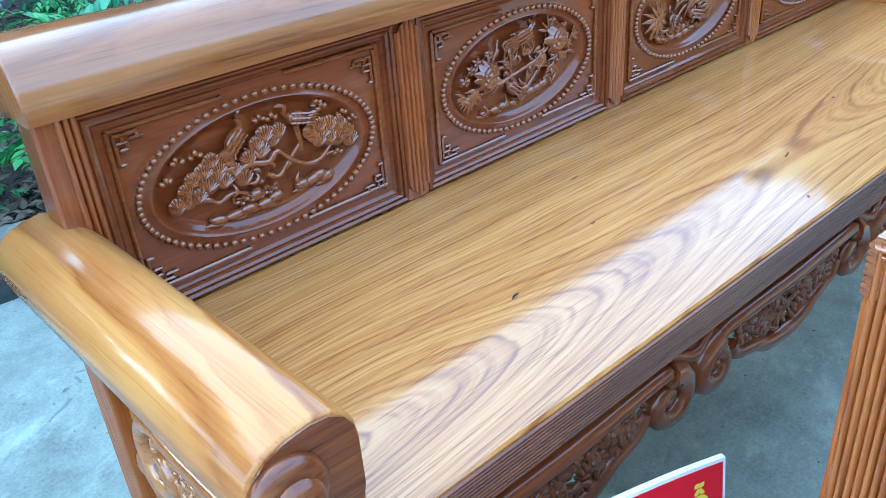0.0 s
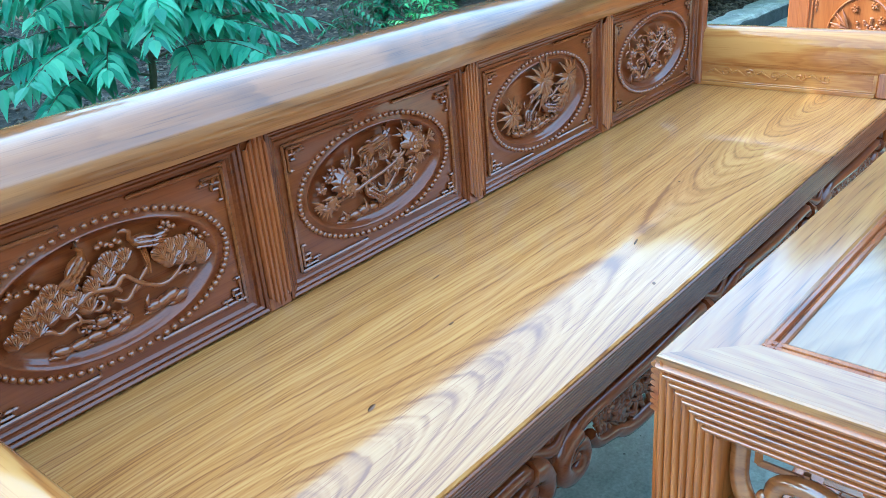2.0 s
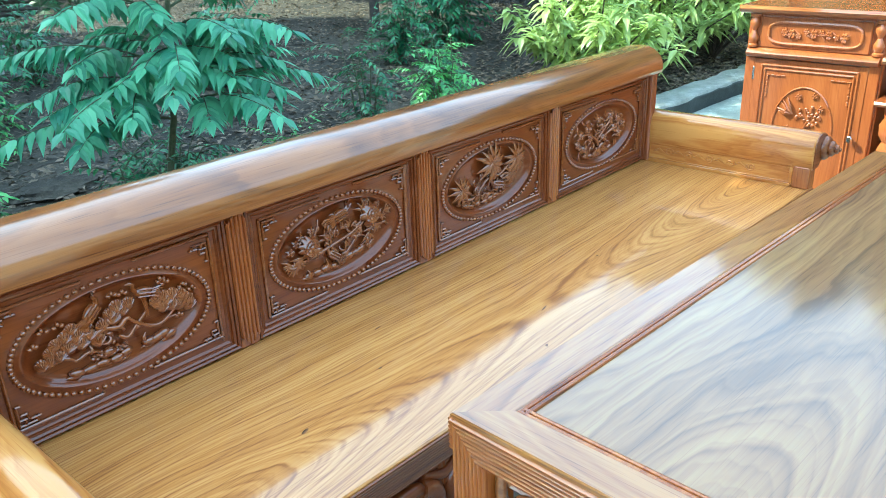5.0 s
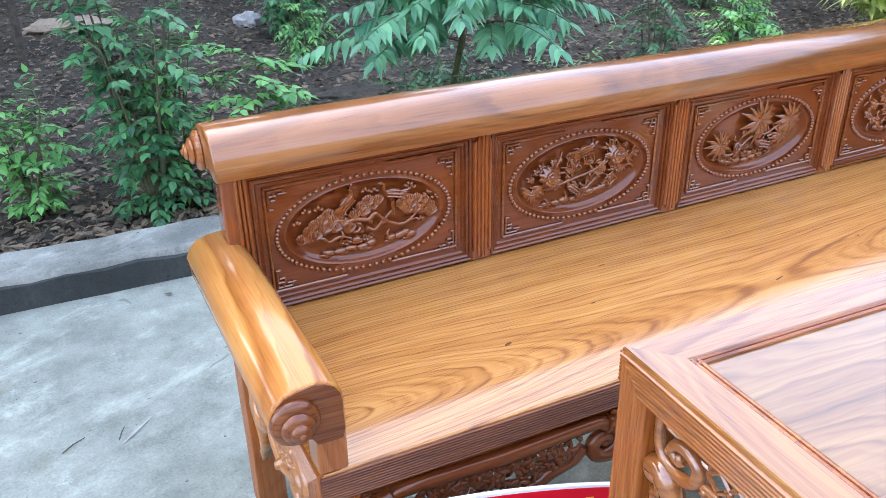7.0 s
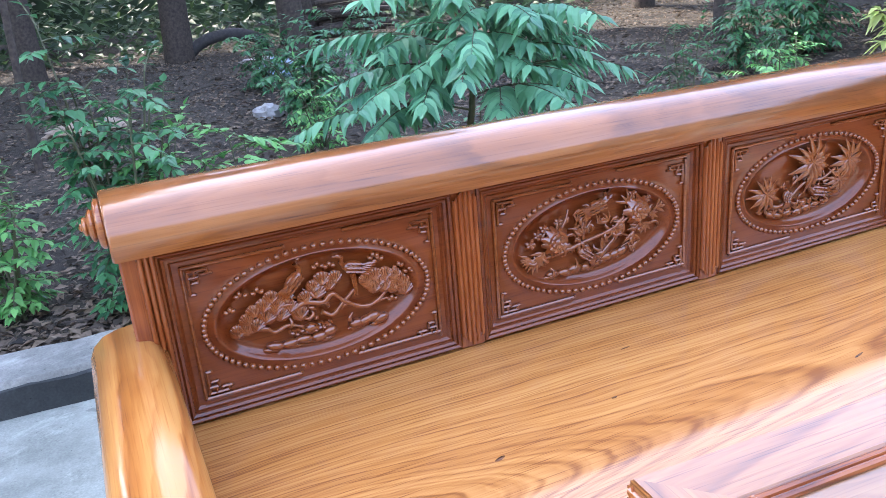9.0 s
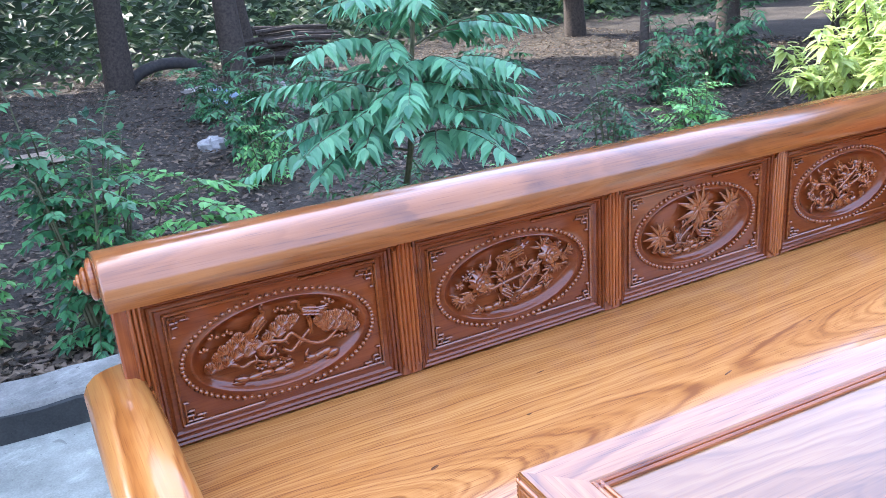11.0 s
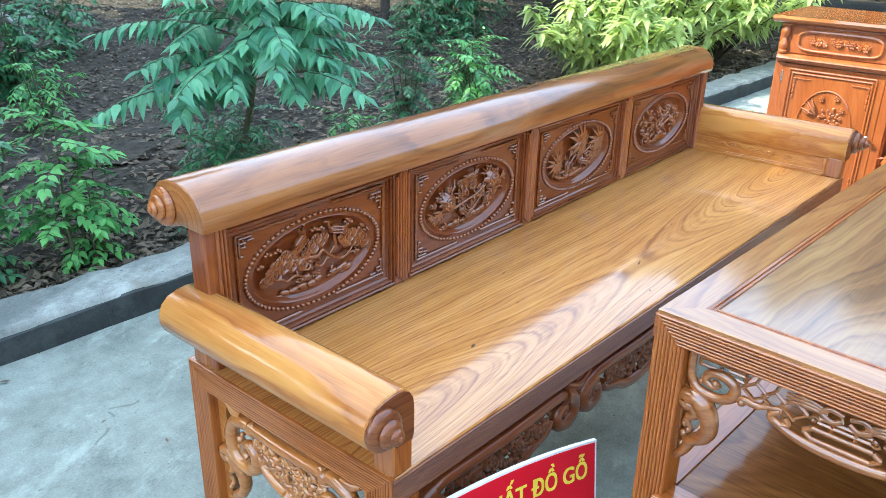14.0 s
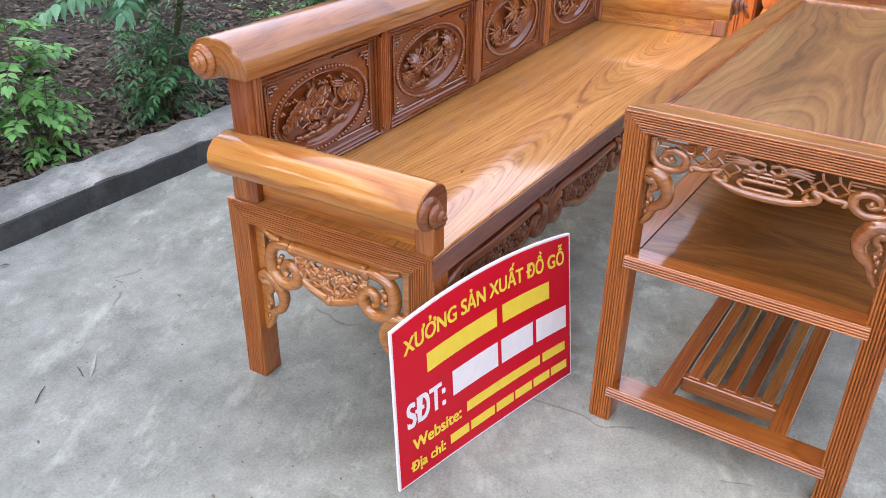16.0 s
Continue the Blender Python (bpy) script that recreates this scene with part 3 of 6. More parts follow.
def flower(g, c, r, u, w, out, petals=6, rnd=None):
    c = Vector(c)
    for k in range(petals):
        a = k * math.tau / petals + (rnd.uniform(-0.2, 0.2) if rnd else 0)
        d = u * math.cos(a) + w * math.sin(a)
        p = c + d * r * 0.62
        g.tube([c + d * r * 0.12 + out * r * 0.30, p + out * r * 0.36, c + d * r + out * r * 0.05], [r * 0.16, r * 0.34, r * 0.08], 6, 0.55, out)
    g.blob(c + out * r * 0.38, r * 0.26, r * 0.26, r * 0.26, 0, "xz", 6, 3)


def spray(g, c, r, u, w, out, start, spread, n, rnd):
    """Pointed leaves fanning from a place."""
    c = Vector(c)
    for k in range(n):
        a = start + spread * (k / max(1, n - 1) - 0.5) + rnd.uniform(-0.08, 0.08)
        d = u * math.cos(a) + w * math.sin(a)
        ln = r * rnd.uniform(0.75, 1.05)
        g.tube([c + out * 0.002, c + d * ln * 0.45 + out * r * 0.16, c + d * ln + out * 0.001], [r * 0.05, r * 0.12, r * 0.015], 5, 0.6, out)


def smooth_line(pts, n=4):
    """A smooth curve through the places given."""
    q = [Vector(p) for p in pts]
    q = [q[0] * 2 - q[1]] + q + [q[-1] * 2 - q[-2]]
    line = []
    for i in range(1, len(q) - 2):
        for j in range(n):
            t = j / n
            line.append(0.5 * (2 * q[i] + (q[i + 1] - q[i - 1]) * t + (2 * q[i - 1] - 5 * q[i] + 4 * q[i + 1] - q[i + 2]) * t * t + (3 * q[i] - q[i - 1] - 3 * q[i + 1] + q[i + 2]) * t ** 3))
    return line + [q[-2]]


def swell(g, pts, r0, r1, r2, flat=0.8, up=None, n=4):
    """A carved rounded stroke: r0 thick at its start, r1 half way, r2 at its end."""
    line = smooth_line(pts, n)
    m = len(line) - 1
    rad = [r0 + (r1 - r0) * 2 * i / m if 2 * i <= m else r1 + (r2 - r1) * (2 * i / m - 1) for i in range(m + 1)]
    g.tube(line, rad, 8, flat, up)


def apron(parent, o, u, out, width, units, seed, mat, drop=0.135):
    """A pierced and carved apron hung under a rail: o its upper corner, u along it, out its face."""
    rnd = random.Random(seed)
    o, u, out = Vector(o), Vector(u), Vector(out)
    w = -UZ
    sc = drop / 0.135
    g = Geo()

    def P(a, b, d=0.0):
        return o + u * a + w * (b * sc) + out * d

    g.loft([[P(0, 0, -0.012), P(0, 0, 0.0), P(0, 0.030, 0.0), P(0, 0.030, -0.012)], [P(width, 0, -0.012), P(width, 0, 0.0), P(width, 0.030, 0.0), P(width, 0.030, -0.012)]])

    def scroll(c0, s, r=0.040):
        """A fat scroll curling inwards; s is 1 when it opens to the right."""
        pts = spiral(P(c0, 0.084, 0.003), r, 1.35, -math.pi / 2, -s, (u, w), 30, sc)
        g.tube(pts, [0.0190 - 0.0105 * i / 29 for i in range(30)], 9, 0.95, out)
        g.blob(P(c0, 0.084, 0.004), 0.010, 0.010, 0.010 * sc, 0, "xz", 8, 4)
        for k in range(4):
            a = s * (0.6 + 0.5 * k)
            g.blob(P(c0 + 0.020 * math.cos(a) * s, 0.084 + 0.020 * math.sin(a), 0.001), 0.007, 0.007, 0.006, 0, "xz", 6, 3)

    span = width / units
    for k in range(units):
        a0 = k * span
        e = 0.050
        mid = a0 + span / 2
        for s in (1, -1):
            x = a0 + e if s == 1 else a0 + span - e
            scroll(x, s)
            g.tube(spiral(P(x - s * 0.034, 0.030, 0.0), 0.013, 0.95, 0.0, s, (u, w), 14, sc), 0.005, 7, 0.8, out)
            # outer foot of the scroll against the leg
            swell(g, [P(x - s * 0.046, 0.016, 0.0), P(x - s * 0.046, 0.060, 0.001), P(x - s * 0.034, 0.112, 0.002)], 0.006, 0.008, 0.006, 0.8, out)
        hw = span / 2 - e
        # thick bar above, swelling belly below
        swell(g, [P(mid - hw, 0.048, 0.004), P(mid - hw * 0.9, 0.034, 0.005), P(mid - hw * 0.4, 0.036, 0.005), P(mid, 0.038, 0.005), P(mid + hw * 0.4, 0.036, 0.005), P(mid + hw * 0.9, 0.034, 0.005), P(mid + hw, 0.048, 0.004)], 0.011, 0.0135, 0.011, 1.0, out)
        low = [(-hw * 0.78, 0.078), (-hw * 0.70, 0.100), (-hw * 0.45, 0.112), (-hw * 0.28, 0.128), (0.0, 0.134), (hw * 0.28, 0.128), (hw * 0.45, 0.112), (hw * 0.70, 0.100), (hw * 0.78, 0.078)]
        swell(g, [P(mid + a, b, 0.003) for a, b in low], 0.009, 0.0140, 0.009, 0.95, out)
        nf = max(5, int(hw * 2 / 0.042))
        for j in range(nf):
            a = mid - hw * 0.66 + 1.32 * hw * (j + 0.5) / nf
            flower(g, P(a, 0.070 + 0.018 * ((j % 2) - 0.3) + rnd.uniform(-0.005, 0.005), 0.001), rnd.uniform(0.016, 0.020), u, w, out, rnd.choice((5, 6, 7)), rnd)
        for j in range(nf * 20):
            a = mid + rnd.uniform(-0.74, 0.74) * hw
            bot = 0.090 + 0.034 * (1 - abs(a - mid) / hw)
            p = P(a, rnd.uniform(0.050, bot), rnd.uniform(-0.003, 0.003))
            ang = rnd.uniform(0, math.tau)
            d = u * math.cos(ang) + w * math.sin(ang)
            n2 = w * math.cos(ang) - u * math.sin(ang)
            g.tube([p - d * 0.011, p - d * 0.004 + n2 * 0.003 + out * 0.004, p + d * 0.005 + n2 * 0.003 + out * 0.004, p + d * 0.013], [0.0022, 0.0046, 0.0046, 0.0014], 6, 1.0, out)
        for j in range(nf):
            a = mid + rnd.uniform(-0.6, 0.6) * hw
            g.tube(spiral(P(a, rnd.uniform(0.055, 0.105), 0.002), 0.009, 1.1, rnd.uniform(0, 6), rnd.choice((-1, 1)), (u, w), 12), 0.0026, 5)
        if k < units - 1:
            b0 = a0 + span
            swell(g, [P(b0 - 0.040, 0.022, 0.002), P(b0, 0.040, 0.006), P(b0 + 0.040, 0.022, 0.002)], 0.006, 0.010, 0.006, 0.8, out)
    return part("apron", g, mat, parent, "pierced carved apron with scrolls and leaves", 65)


def side_apron(parent, o, u, out, width, seed, mat):
    """The end apron: fat ring scrolls at both ends, a round bar above and a belly of leaves and blossom."""
    rnd = random.Random(seed)
    o, u, out = Vector(o), Vector(u), Vector(out)
    g = Geo()
    mid = width / 2

    def P(a, b, d=0.0):
        return o + u * a - UZ * b + out * d

    g.loft([[P(0, 0, -0.014), P(0, 0, 0.0), P(0, 0.022, 0.0), P(0, 0.022, -0.014)], [P(width, 0, -0.014), P(width, 0, 0.0), P(width, 0.022, 0.0), P(width, 0.022, -0.014)]])
    for a in (0.0, width - 0.024):
        top = [P(a, 0.022, -0.014), P(a, 0.022, 0.001), P(a + 0.024, 0.022, 0.001), P(a + 0.024, 0.022, -0.014)]
        e = 0.0 if a == 0 else 0.006
        g.loft([top, [P(a + e, 0.270, -0.014), P(a + e, 0.270, 0.001), P(a + e + 0.018, 0.262, 0.001), P(a + e + 0.018, 0.262, -0.014)]])
    ring = [(0.100, 0.032), (0.078, 0.034), (0.056, 0.042), (0.043, 0.062), (0.040, 0.085), (0.047, 0.108), (0.064, 0.124), (0.088, 0.127), (0.108, 0.116), (0.116, 0.096), (0.108, 0.078), (0.093, 0.074), (0.082, 0.082), (0.080, 0.096), (0.089, 0.103)]
    for s in (1, -1):
        def Q(a, b, d=0.0):
            return P(mid - s * (mid - a), b, d)
        swell(g, [Q(a, b, 0.004 + 0.003 * (k > 8)) for k, (a, b) in enumerate(ring)], 0.0125, 0.0155, 0.0075, 0.95, out, 4)
        for a, b, r in [(0.064, 0.078, 0.0085), (0.072, 0.090, 0.0075), (0.062, 0.094, 0.007), (0.070, 0.066, 0.006)]:
            g.blob(Q(a, b, 0.002), r, r, r, 0, "xz", 8, 4)
        # fat collar where the bar meets the ring, and a short stay to the strip above
        swell(g, [Q(0.118, 0.024, 0.005), Q(0.106, 0.036, 0.008), Q(0.110, 0.050, 0.005)], 0.009, 0.0135, 0.006, 0.9, out, 3)
        swell(g, [Q(0.030, 0.018, 0.0), Q(0.052, 0.026, 0.002), Q(0.072, 0.026, 0.002)], 0.006, 0.010, 0.008, 0.9, out, 3)
    swell(g, [P(0.104, 0.031, 0.005), P(mid - 0.05, 0.032, 0.006), P(mid, 0.033, 0.006), P(mid + 0.05, 0.032, 0.006), P(width - 0.104, 0.031, 0.005)], 0.0125, 0.0135, 0.0125, 1.0, out)
    for s in (1, -1):
        swell(g, [P(mid - s * 0.080, 0.092, 0.002), P(mid - s * 0.060, 0.112, 0.004), P(mid - s * 0.028, 0.124, 0.004), P(mid + s * 0.004, 0.132, 0.005)], 0.008, 0.0110, 0.0125, 0.95, out)
    g.blob(P(mid, 0.128, 0.006), 0.017, 0.011, 0.013, 0, "xz", 9, 5)
    for a, b, r in [(-0.066, 0.066, 0.017), (-0.034, 0.078, 0.019), (-0.006, 0.066, 0.018), (0.026, 0.084, 0.019), (0.054, 0.070, 0.018), (-0.012, 0.100, 0.017), (0.072, 0.090, 0.013)]:
        flower(g, P(mid + a, b, 0.003), r, u, -UZ, out, rnd.choice((5, 6)), rnd)
    for k in range(95):
        a = rnd.uniform(-0.088, 0.088)
        p = P(mid + a, rnd.uniform(0.048, 0.122 - 0.34 * abs(a)), rnd.uniform(-0.004, 0.003))
        an = rnd.uniform(0, math.tau)
        d = u * math.cos(an) - UZ * math.sin(an)
        n2 = UZ * math.cos(an) + u * math.sin(an)
        g.tube([p - d * 0.014, p - d * 0.005 + n2 * 0.004 + out * 0.005, p + d * 0.006 + n2 * 0.004 + out * 0.005, p + d * 0.015], [0.0026, 0.0056, 0.0054, 0.0016], 6, 1.0, out)
    return part("apron", g, mat, parent, "pierced golden apron with fat ring scrolls and leaves", 65)


def lattice_apron(parent, o, u, out, width, units, mat, drop=0.082):
    """A pierced apron of diamonds and keys between end scrolls, a framed cartouche in the middle of each unit."""
    o, u, out = Vector(o), Vector(u), Vector(out)
    w = -UZ
    sc = drop / 0.082
    g = Geo()

    def P(a, b, d=0.0):
        return o + u * a + w * (b * sc) + out * d

    g.loft([[P(0, 0, -0.012), P(0, 0, 0.0), P(0, 0.008, 0.0), P(0, 0.008, -0.012)], [P(width, 0, -0.012), P(width, 0, 0.0), P(width, 0.008, 0.0), P(width, 0.008, -0.012)]])
    span = width / units
    for k in range(units):
        mid = (k + 0.5) * span
        for s in (-1, 1):
            def Q(a, b, d=0.0):
                return P(mid + s * a, b, d)
            e = span / 2
            # end scroll: down the leg, along the foot and curling back
            swell(g, [Q(e - 0.008, 0.010), Q(e - 0.010, 0.045, 0.002), Q(e - 0.022, 0.066, 0.003), Q(e - 0.050, 0.071, 0.003), Q(e - 0.070, 0.060, 0.003), Q(e - 0.072, 0.040, 0.003), Q(e - 0.055, 0.030, 0.003), Q(e - 0.037, 0.034, 0.003), Q(e - 0.032, 0.048, 0.003), Q(e - 0.045, 0.054, 0.003), Q(e - 0.052, 0.047, 0.003)], 0.0065, 0.0085, 0.004, 0.85, out)
            g.blob(Q(e - 0.046, 0.047, 0.004), 0.006, 0.006, 0.006, 0, "xz", 7, 4)
            g.blob(Q(e - 0.026, 0.052, 0.002), 0.005, 0.005, 0.005, 0, "xz", 7, 4)
            # key above the scroll
            for a, b, c, d in [(0.020, 0.014, 0.084, 0.014), (0.020, 0.014, 0.020, 0.026), (0.020, 0.026, 0.050, 0.026), (0.050, 0.026, 0.050, 0.020), (0.060, 0.020, 0.084, 0.020), (0.084, 0.014, 0.084, 0.030), (0.060, 0.030, 0.084, 0.030)]:
                g.tube([Q(e - a, b), Q(e - c, d)], 0.0026, 5)
            # chain of diamonds
            for j in range(3):
                c0 = e - 0.098 - 0.026 * j
                if c0 < 0.052:
                    continue
                b0 = 0.036 + 0.002 * j
                ring = [Q(c0 + 0.017, b0), Q(c0, b0 - 0.014), Q(c0 - 0.017, b0), Q(c0, b0 + 0.014), Q(c0 + 0.017, b0)]
                for p, q in zip(ring, ring[1:]):
                    g.tube([p, q], 0.0026, 5)
                g.tube([Q(c0, b0 - 0.014), Q(c0 - 0.004, 0.010)], 0.0024, 5)
                g.tube([Q(c0, b0 + 0.014), Q(c0 - 0.002, 0.058)], 0.0024, 5)
            # stepped lower edge with little curls
            swell(g, [Q(e - 0.070, 0.062, 0.001), Q(e - 0.085, 0.056, 0.001), Q(e - 0.105, 0.056, 0.002), Q(e - 0.118, 0.052, 0.002)], 0.005, 0.006, 0.004, 0.85, out)
            g.blob(Q(e - 0.084, 0.061, 0.002), 0.006, 0.006, 0.006, 0, "xz", 7, 4)
            swell(g, [Q(e - 0.112, 0.052, 0.002), Q(0.076, 0.048, 0.002), Q(0.088, 0.058, 0.003), Q(0.080, 0.070, 0.003), Q(0.066, 0.066, 0.003), Q(0.070, 0.056, 0.003)], 0.004, 0.0065, 0.004, 0.85, out)
            swell(g, [Q(0.084, 0.066, 0.003), Q(0.060, 0.077, 0.003), Q(0.030, 0.082, 0.004), Q(0.0, 0.083, 0.004)], 0.006, 0.0075, 0.008, 0.85, out)
            # leaf and eye by the cartouche
            for j in range(3):
                swell(g, [Q(0.022, 0.020 + 0.003 * j, 0.004), Q(0.044, 0.012 + 0.005 * j, 0.006), Q(0.074, 0.016 + 0.006 * j, 0.003)], 0.0025, 0.0045, 0.0015, 0.8, out, 3)
            swell(g, [Q(0.004, 0.018, 0.003), Q(0.020, 0.014, 0.004), Q(0.030, 0.024, 0.004), Q(0.016, 0.032, 0.004), Q(0.004, 0.026, 0.003)], 0.004, 0.005, 0.004, 0.85, out)
        # cartouche
        loop = [(-0.046, 0.062), (-0.036, 0.054), (0.036, 0.054), (0.046, 0.062), (0.036, 0.071), (-0.036, 0.071), (-0.046, 0.062)]
        for p, q in zip(loop, loop[1:]):
            g.tube([P(mid + p[0], p[1], 0.003), P(mid + q[0], q[1], 0.003)], 0.0040, 6)
        for b in (0.036, 0.044):
            g.tube([P(mid - 0.032, b, 0.001), P(mid + 0.032, b, 0.001)], 0.0026, 5)
        for a in (-0.014, 0.014):
            g.tube([P(mid + a, 0.030, 0.001), P(mid + a, 0.056, 0.001)], 0.0026, 5)
        for s in (-1, 1):
            g.tube(spiral(P(mid + s * 0.036, 0.040, 0.002), 0.006, 1.0, 0, s, (u, w), 12), 0.0026, 5)
    return part("apron", g, mat, parent, "pierced apron with diamond lattice and scrolls", 65)


def bracket(parent, o, u, out, mat, tall=0.165, wide=0.05):
    """The carved corner piece below an apron's end, against the leg."""
    o, u, out = Vector(o), Vector(u), Vector(out)
    k = tall / 0.165
    m = wide / 0.07

    def P(a, b, d=0.0):
        return o + u * (a * m) - UZ * (b * k) + out * d

    g = Geo()
    g.loft([[P(0, -0.02, -0.014), P(0, -0.02, 0), P(0.009, -0.02, 0), P(0.009, -0.02, -0.014)], [P(0, 0.165, -0.014), P(0, 0.165, 0), P(0.006, 0.165, 0), P(0.006, 0.165, -0.014)]])
    swell(g, [P(0.022, 0.050, 0.003), P(0.034, 0.040, 0.003), P(0.030, 0.022, 0.003), P(0.014, 0.020, 0.003), P(0.012, 0.004, 0.003), P(0.036, -0.002, 0.004), P(0.058, 0.022, 0.004), P(0.068, 0.055, 0.004), P(0.058, 0.085, 0.004), P(0.036, 0.104, 0.003), P(0.024, 0.135, 0.002), P(0.008, 0.160, 0.001)], 0.007, 0.0155, 0.006, 0.95, out)
    swell(g, [P(0.030, 0.046, 0.002), P(0.020, 0.062, 0.002), P(0.030, 0.078, 0.002)], 0.005, 0.007, 0.004, 0.8, out)
    for j in range(5):
        g.blob(P(0.018 + 0.008 * (j % 2), 0.070 + 0.013 * j, 0.001), 0.007, 0.007, 0.007, 0, "xz", 6, 3)
    return part("bracket", g, mat, parent, "carved scroll bracket", 65)


AP_Z = SEAT_Z - RIB_H
for o, u, out in [((X0 + 0.016, Y1 - LEG, AP_Z), -UY, -UX), ((X1 - 0.016, Y0 + LEG, AP_Z), UY, UX)]:
    side_apron(bench, o, u, out, Y1 - Y0 - 2 * LEG, 3, APRON_WOOD)
    for k in (0, 1):
        oo = Vector(o) + Vector(u) * (k * (Y1 - Y0 - 2 * LEG)) - UZ * 0.122
        bracket(bench, oo, Vector(u) * (1 - 2 * k), out, APRON_WOOD, 0.150, 0.070)
# front carving in darker wood than the sides, standing in for shade
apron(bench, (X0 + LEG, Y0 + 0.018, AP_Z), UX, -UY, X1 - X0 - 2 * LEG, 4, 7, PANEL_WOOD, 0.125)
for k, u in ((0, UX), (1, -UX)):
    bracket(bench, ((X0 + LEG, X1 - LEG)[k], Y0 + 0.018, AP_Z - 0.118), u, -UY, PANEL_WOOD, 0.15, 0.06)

# back: frame boards, mouldings and four carved panels
BY, PZ0, PZ1 = 0.462, 0.456, 0.712
EL, ER = -0.030, 1.924
RAIL_Z = 0.700
g = Geo().box((EL, BY + 0.0205, SEAT_Z), (ER, 0.492, RAIL_Z + 0.02), 0.002)
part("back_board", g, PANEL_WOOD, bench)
for side in (0, 1):
    a, b = (EL - 0.001, 0.011) if side == 0 else (1.886, ER + 0.001)
    g = Geo().box((a, BY - 0.014, SEAT_Z), (b, 0.494, RAIL_Z + 0.02), 0.003)
    ep = part("end_post", g, STILE_WOOD, bench, "square end post of the back")
    xa = -0.011 if side == 0 else 1.886
    part("reeding", Geo().ribbed((xa, BY - 0.0145, SEAT_Z + 0.004), UZ, UX, -UY, RAIL_Z + 0.010 - SEAT_Z, 0.022, 3, 0, 0, 0.004), STILE_WOOD, ep)
STILES = [0.450, 0.921, 1.407]
for x in STILES:
    g = Geo()
    w = 0.040
    n = 5
    prof = []
    for i in range(n):
        ww = w / n
        prof += [(i * ww + 0.05 * ww, 0), (i * ww + 0.25 * ww, 0.0028), (i * ww + 0.5 * ww, 0.0034), (i * ww + 0.75 * ww, 0.0028)]
    prof += [(w, 0)]
    lo = [Vector((x - w / 2 + u, BY - 0.006 - d, SEAT_Z + 0.004 + abs(u - w / 2))) for u, d in prof]
    hi = [Vector((x - w / 2 + u, BY - 0.006 - d, RAIL_Z + 0.014 - abs(u - w / 2))) for u, d in prof]
    back_lo = [Vector((x + w / 2, BY + 0.012, SEAT_Z + 0.024)), Vector((x - w / 2, BY + 0.012, SEAT_Z + 0.024))]
    back_hi = [Vector((x + w / 2, BY + 0.012, RAIL_Z - 0.006)), Vector((x - w / 2, BY + 0.012, RAIL_Z - 0.006))]
    g.loft([lo + back_lo, hi + back_hi])
    g.box((x - w / 2, BY - 0.003, SEAT_Z + 0.001), (x + w / 2, BY + 0.012, RAIL_Z + 0.013), 0.001)
    part("stile", g, LEG_WOOD if x > 1.2 else STILE_WOOD, bench, "reeded upright between the panels")


def moulding(g, x0, x1, z0, z1, y, steps):
    """A stepped picture frame; steps are (inset, proud) pairs from outside in."""
    rings = []
    for i, d in steps:
        rings.append([(x0 + i, y - d, z0 + i), (x1 - i, y - d, z0 + i), (x1 - i, y - d, z1 - i), (x0 + i, y - d, z1 - i)])
    return g.loft(rings, caps=False)


g = Geo().blob((0, 0, 0), 0.0049, 0.0056, 0.0046, 0, "xz", 8, 4)
BEAD = bpy.data.meshes.new("bead")
BEAD.from_pydata(g.v, [], g.f)
BEAD.shade_smooth()
BEAD.materials.append(CARVE_WOOD)


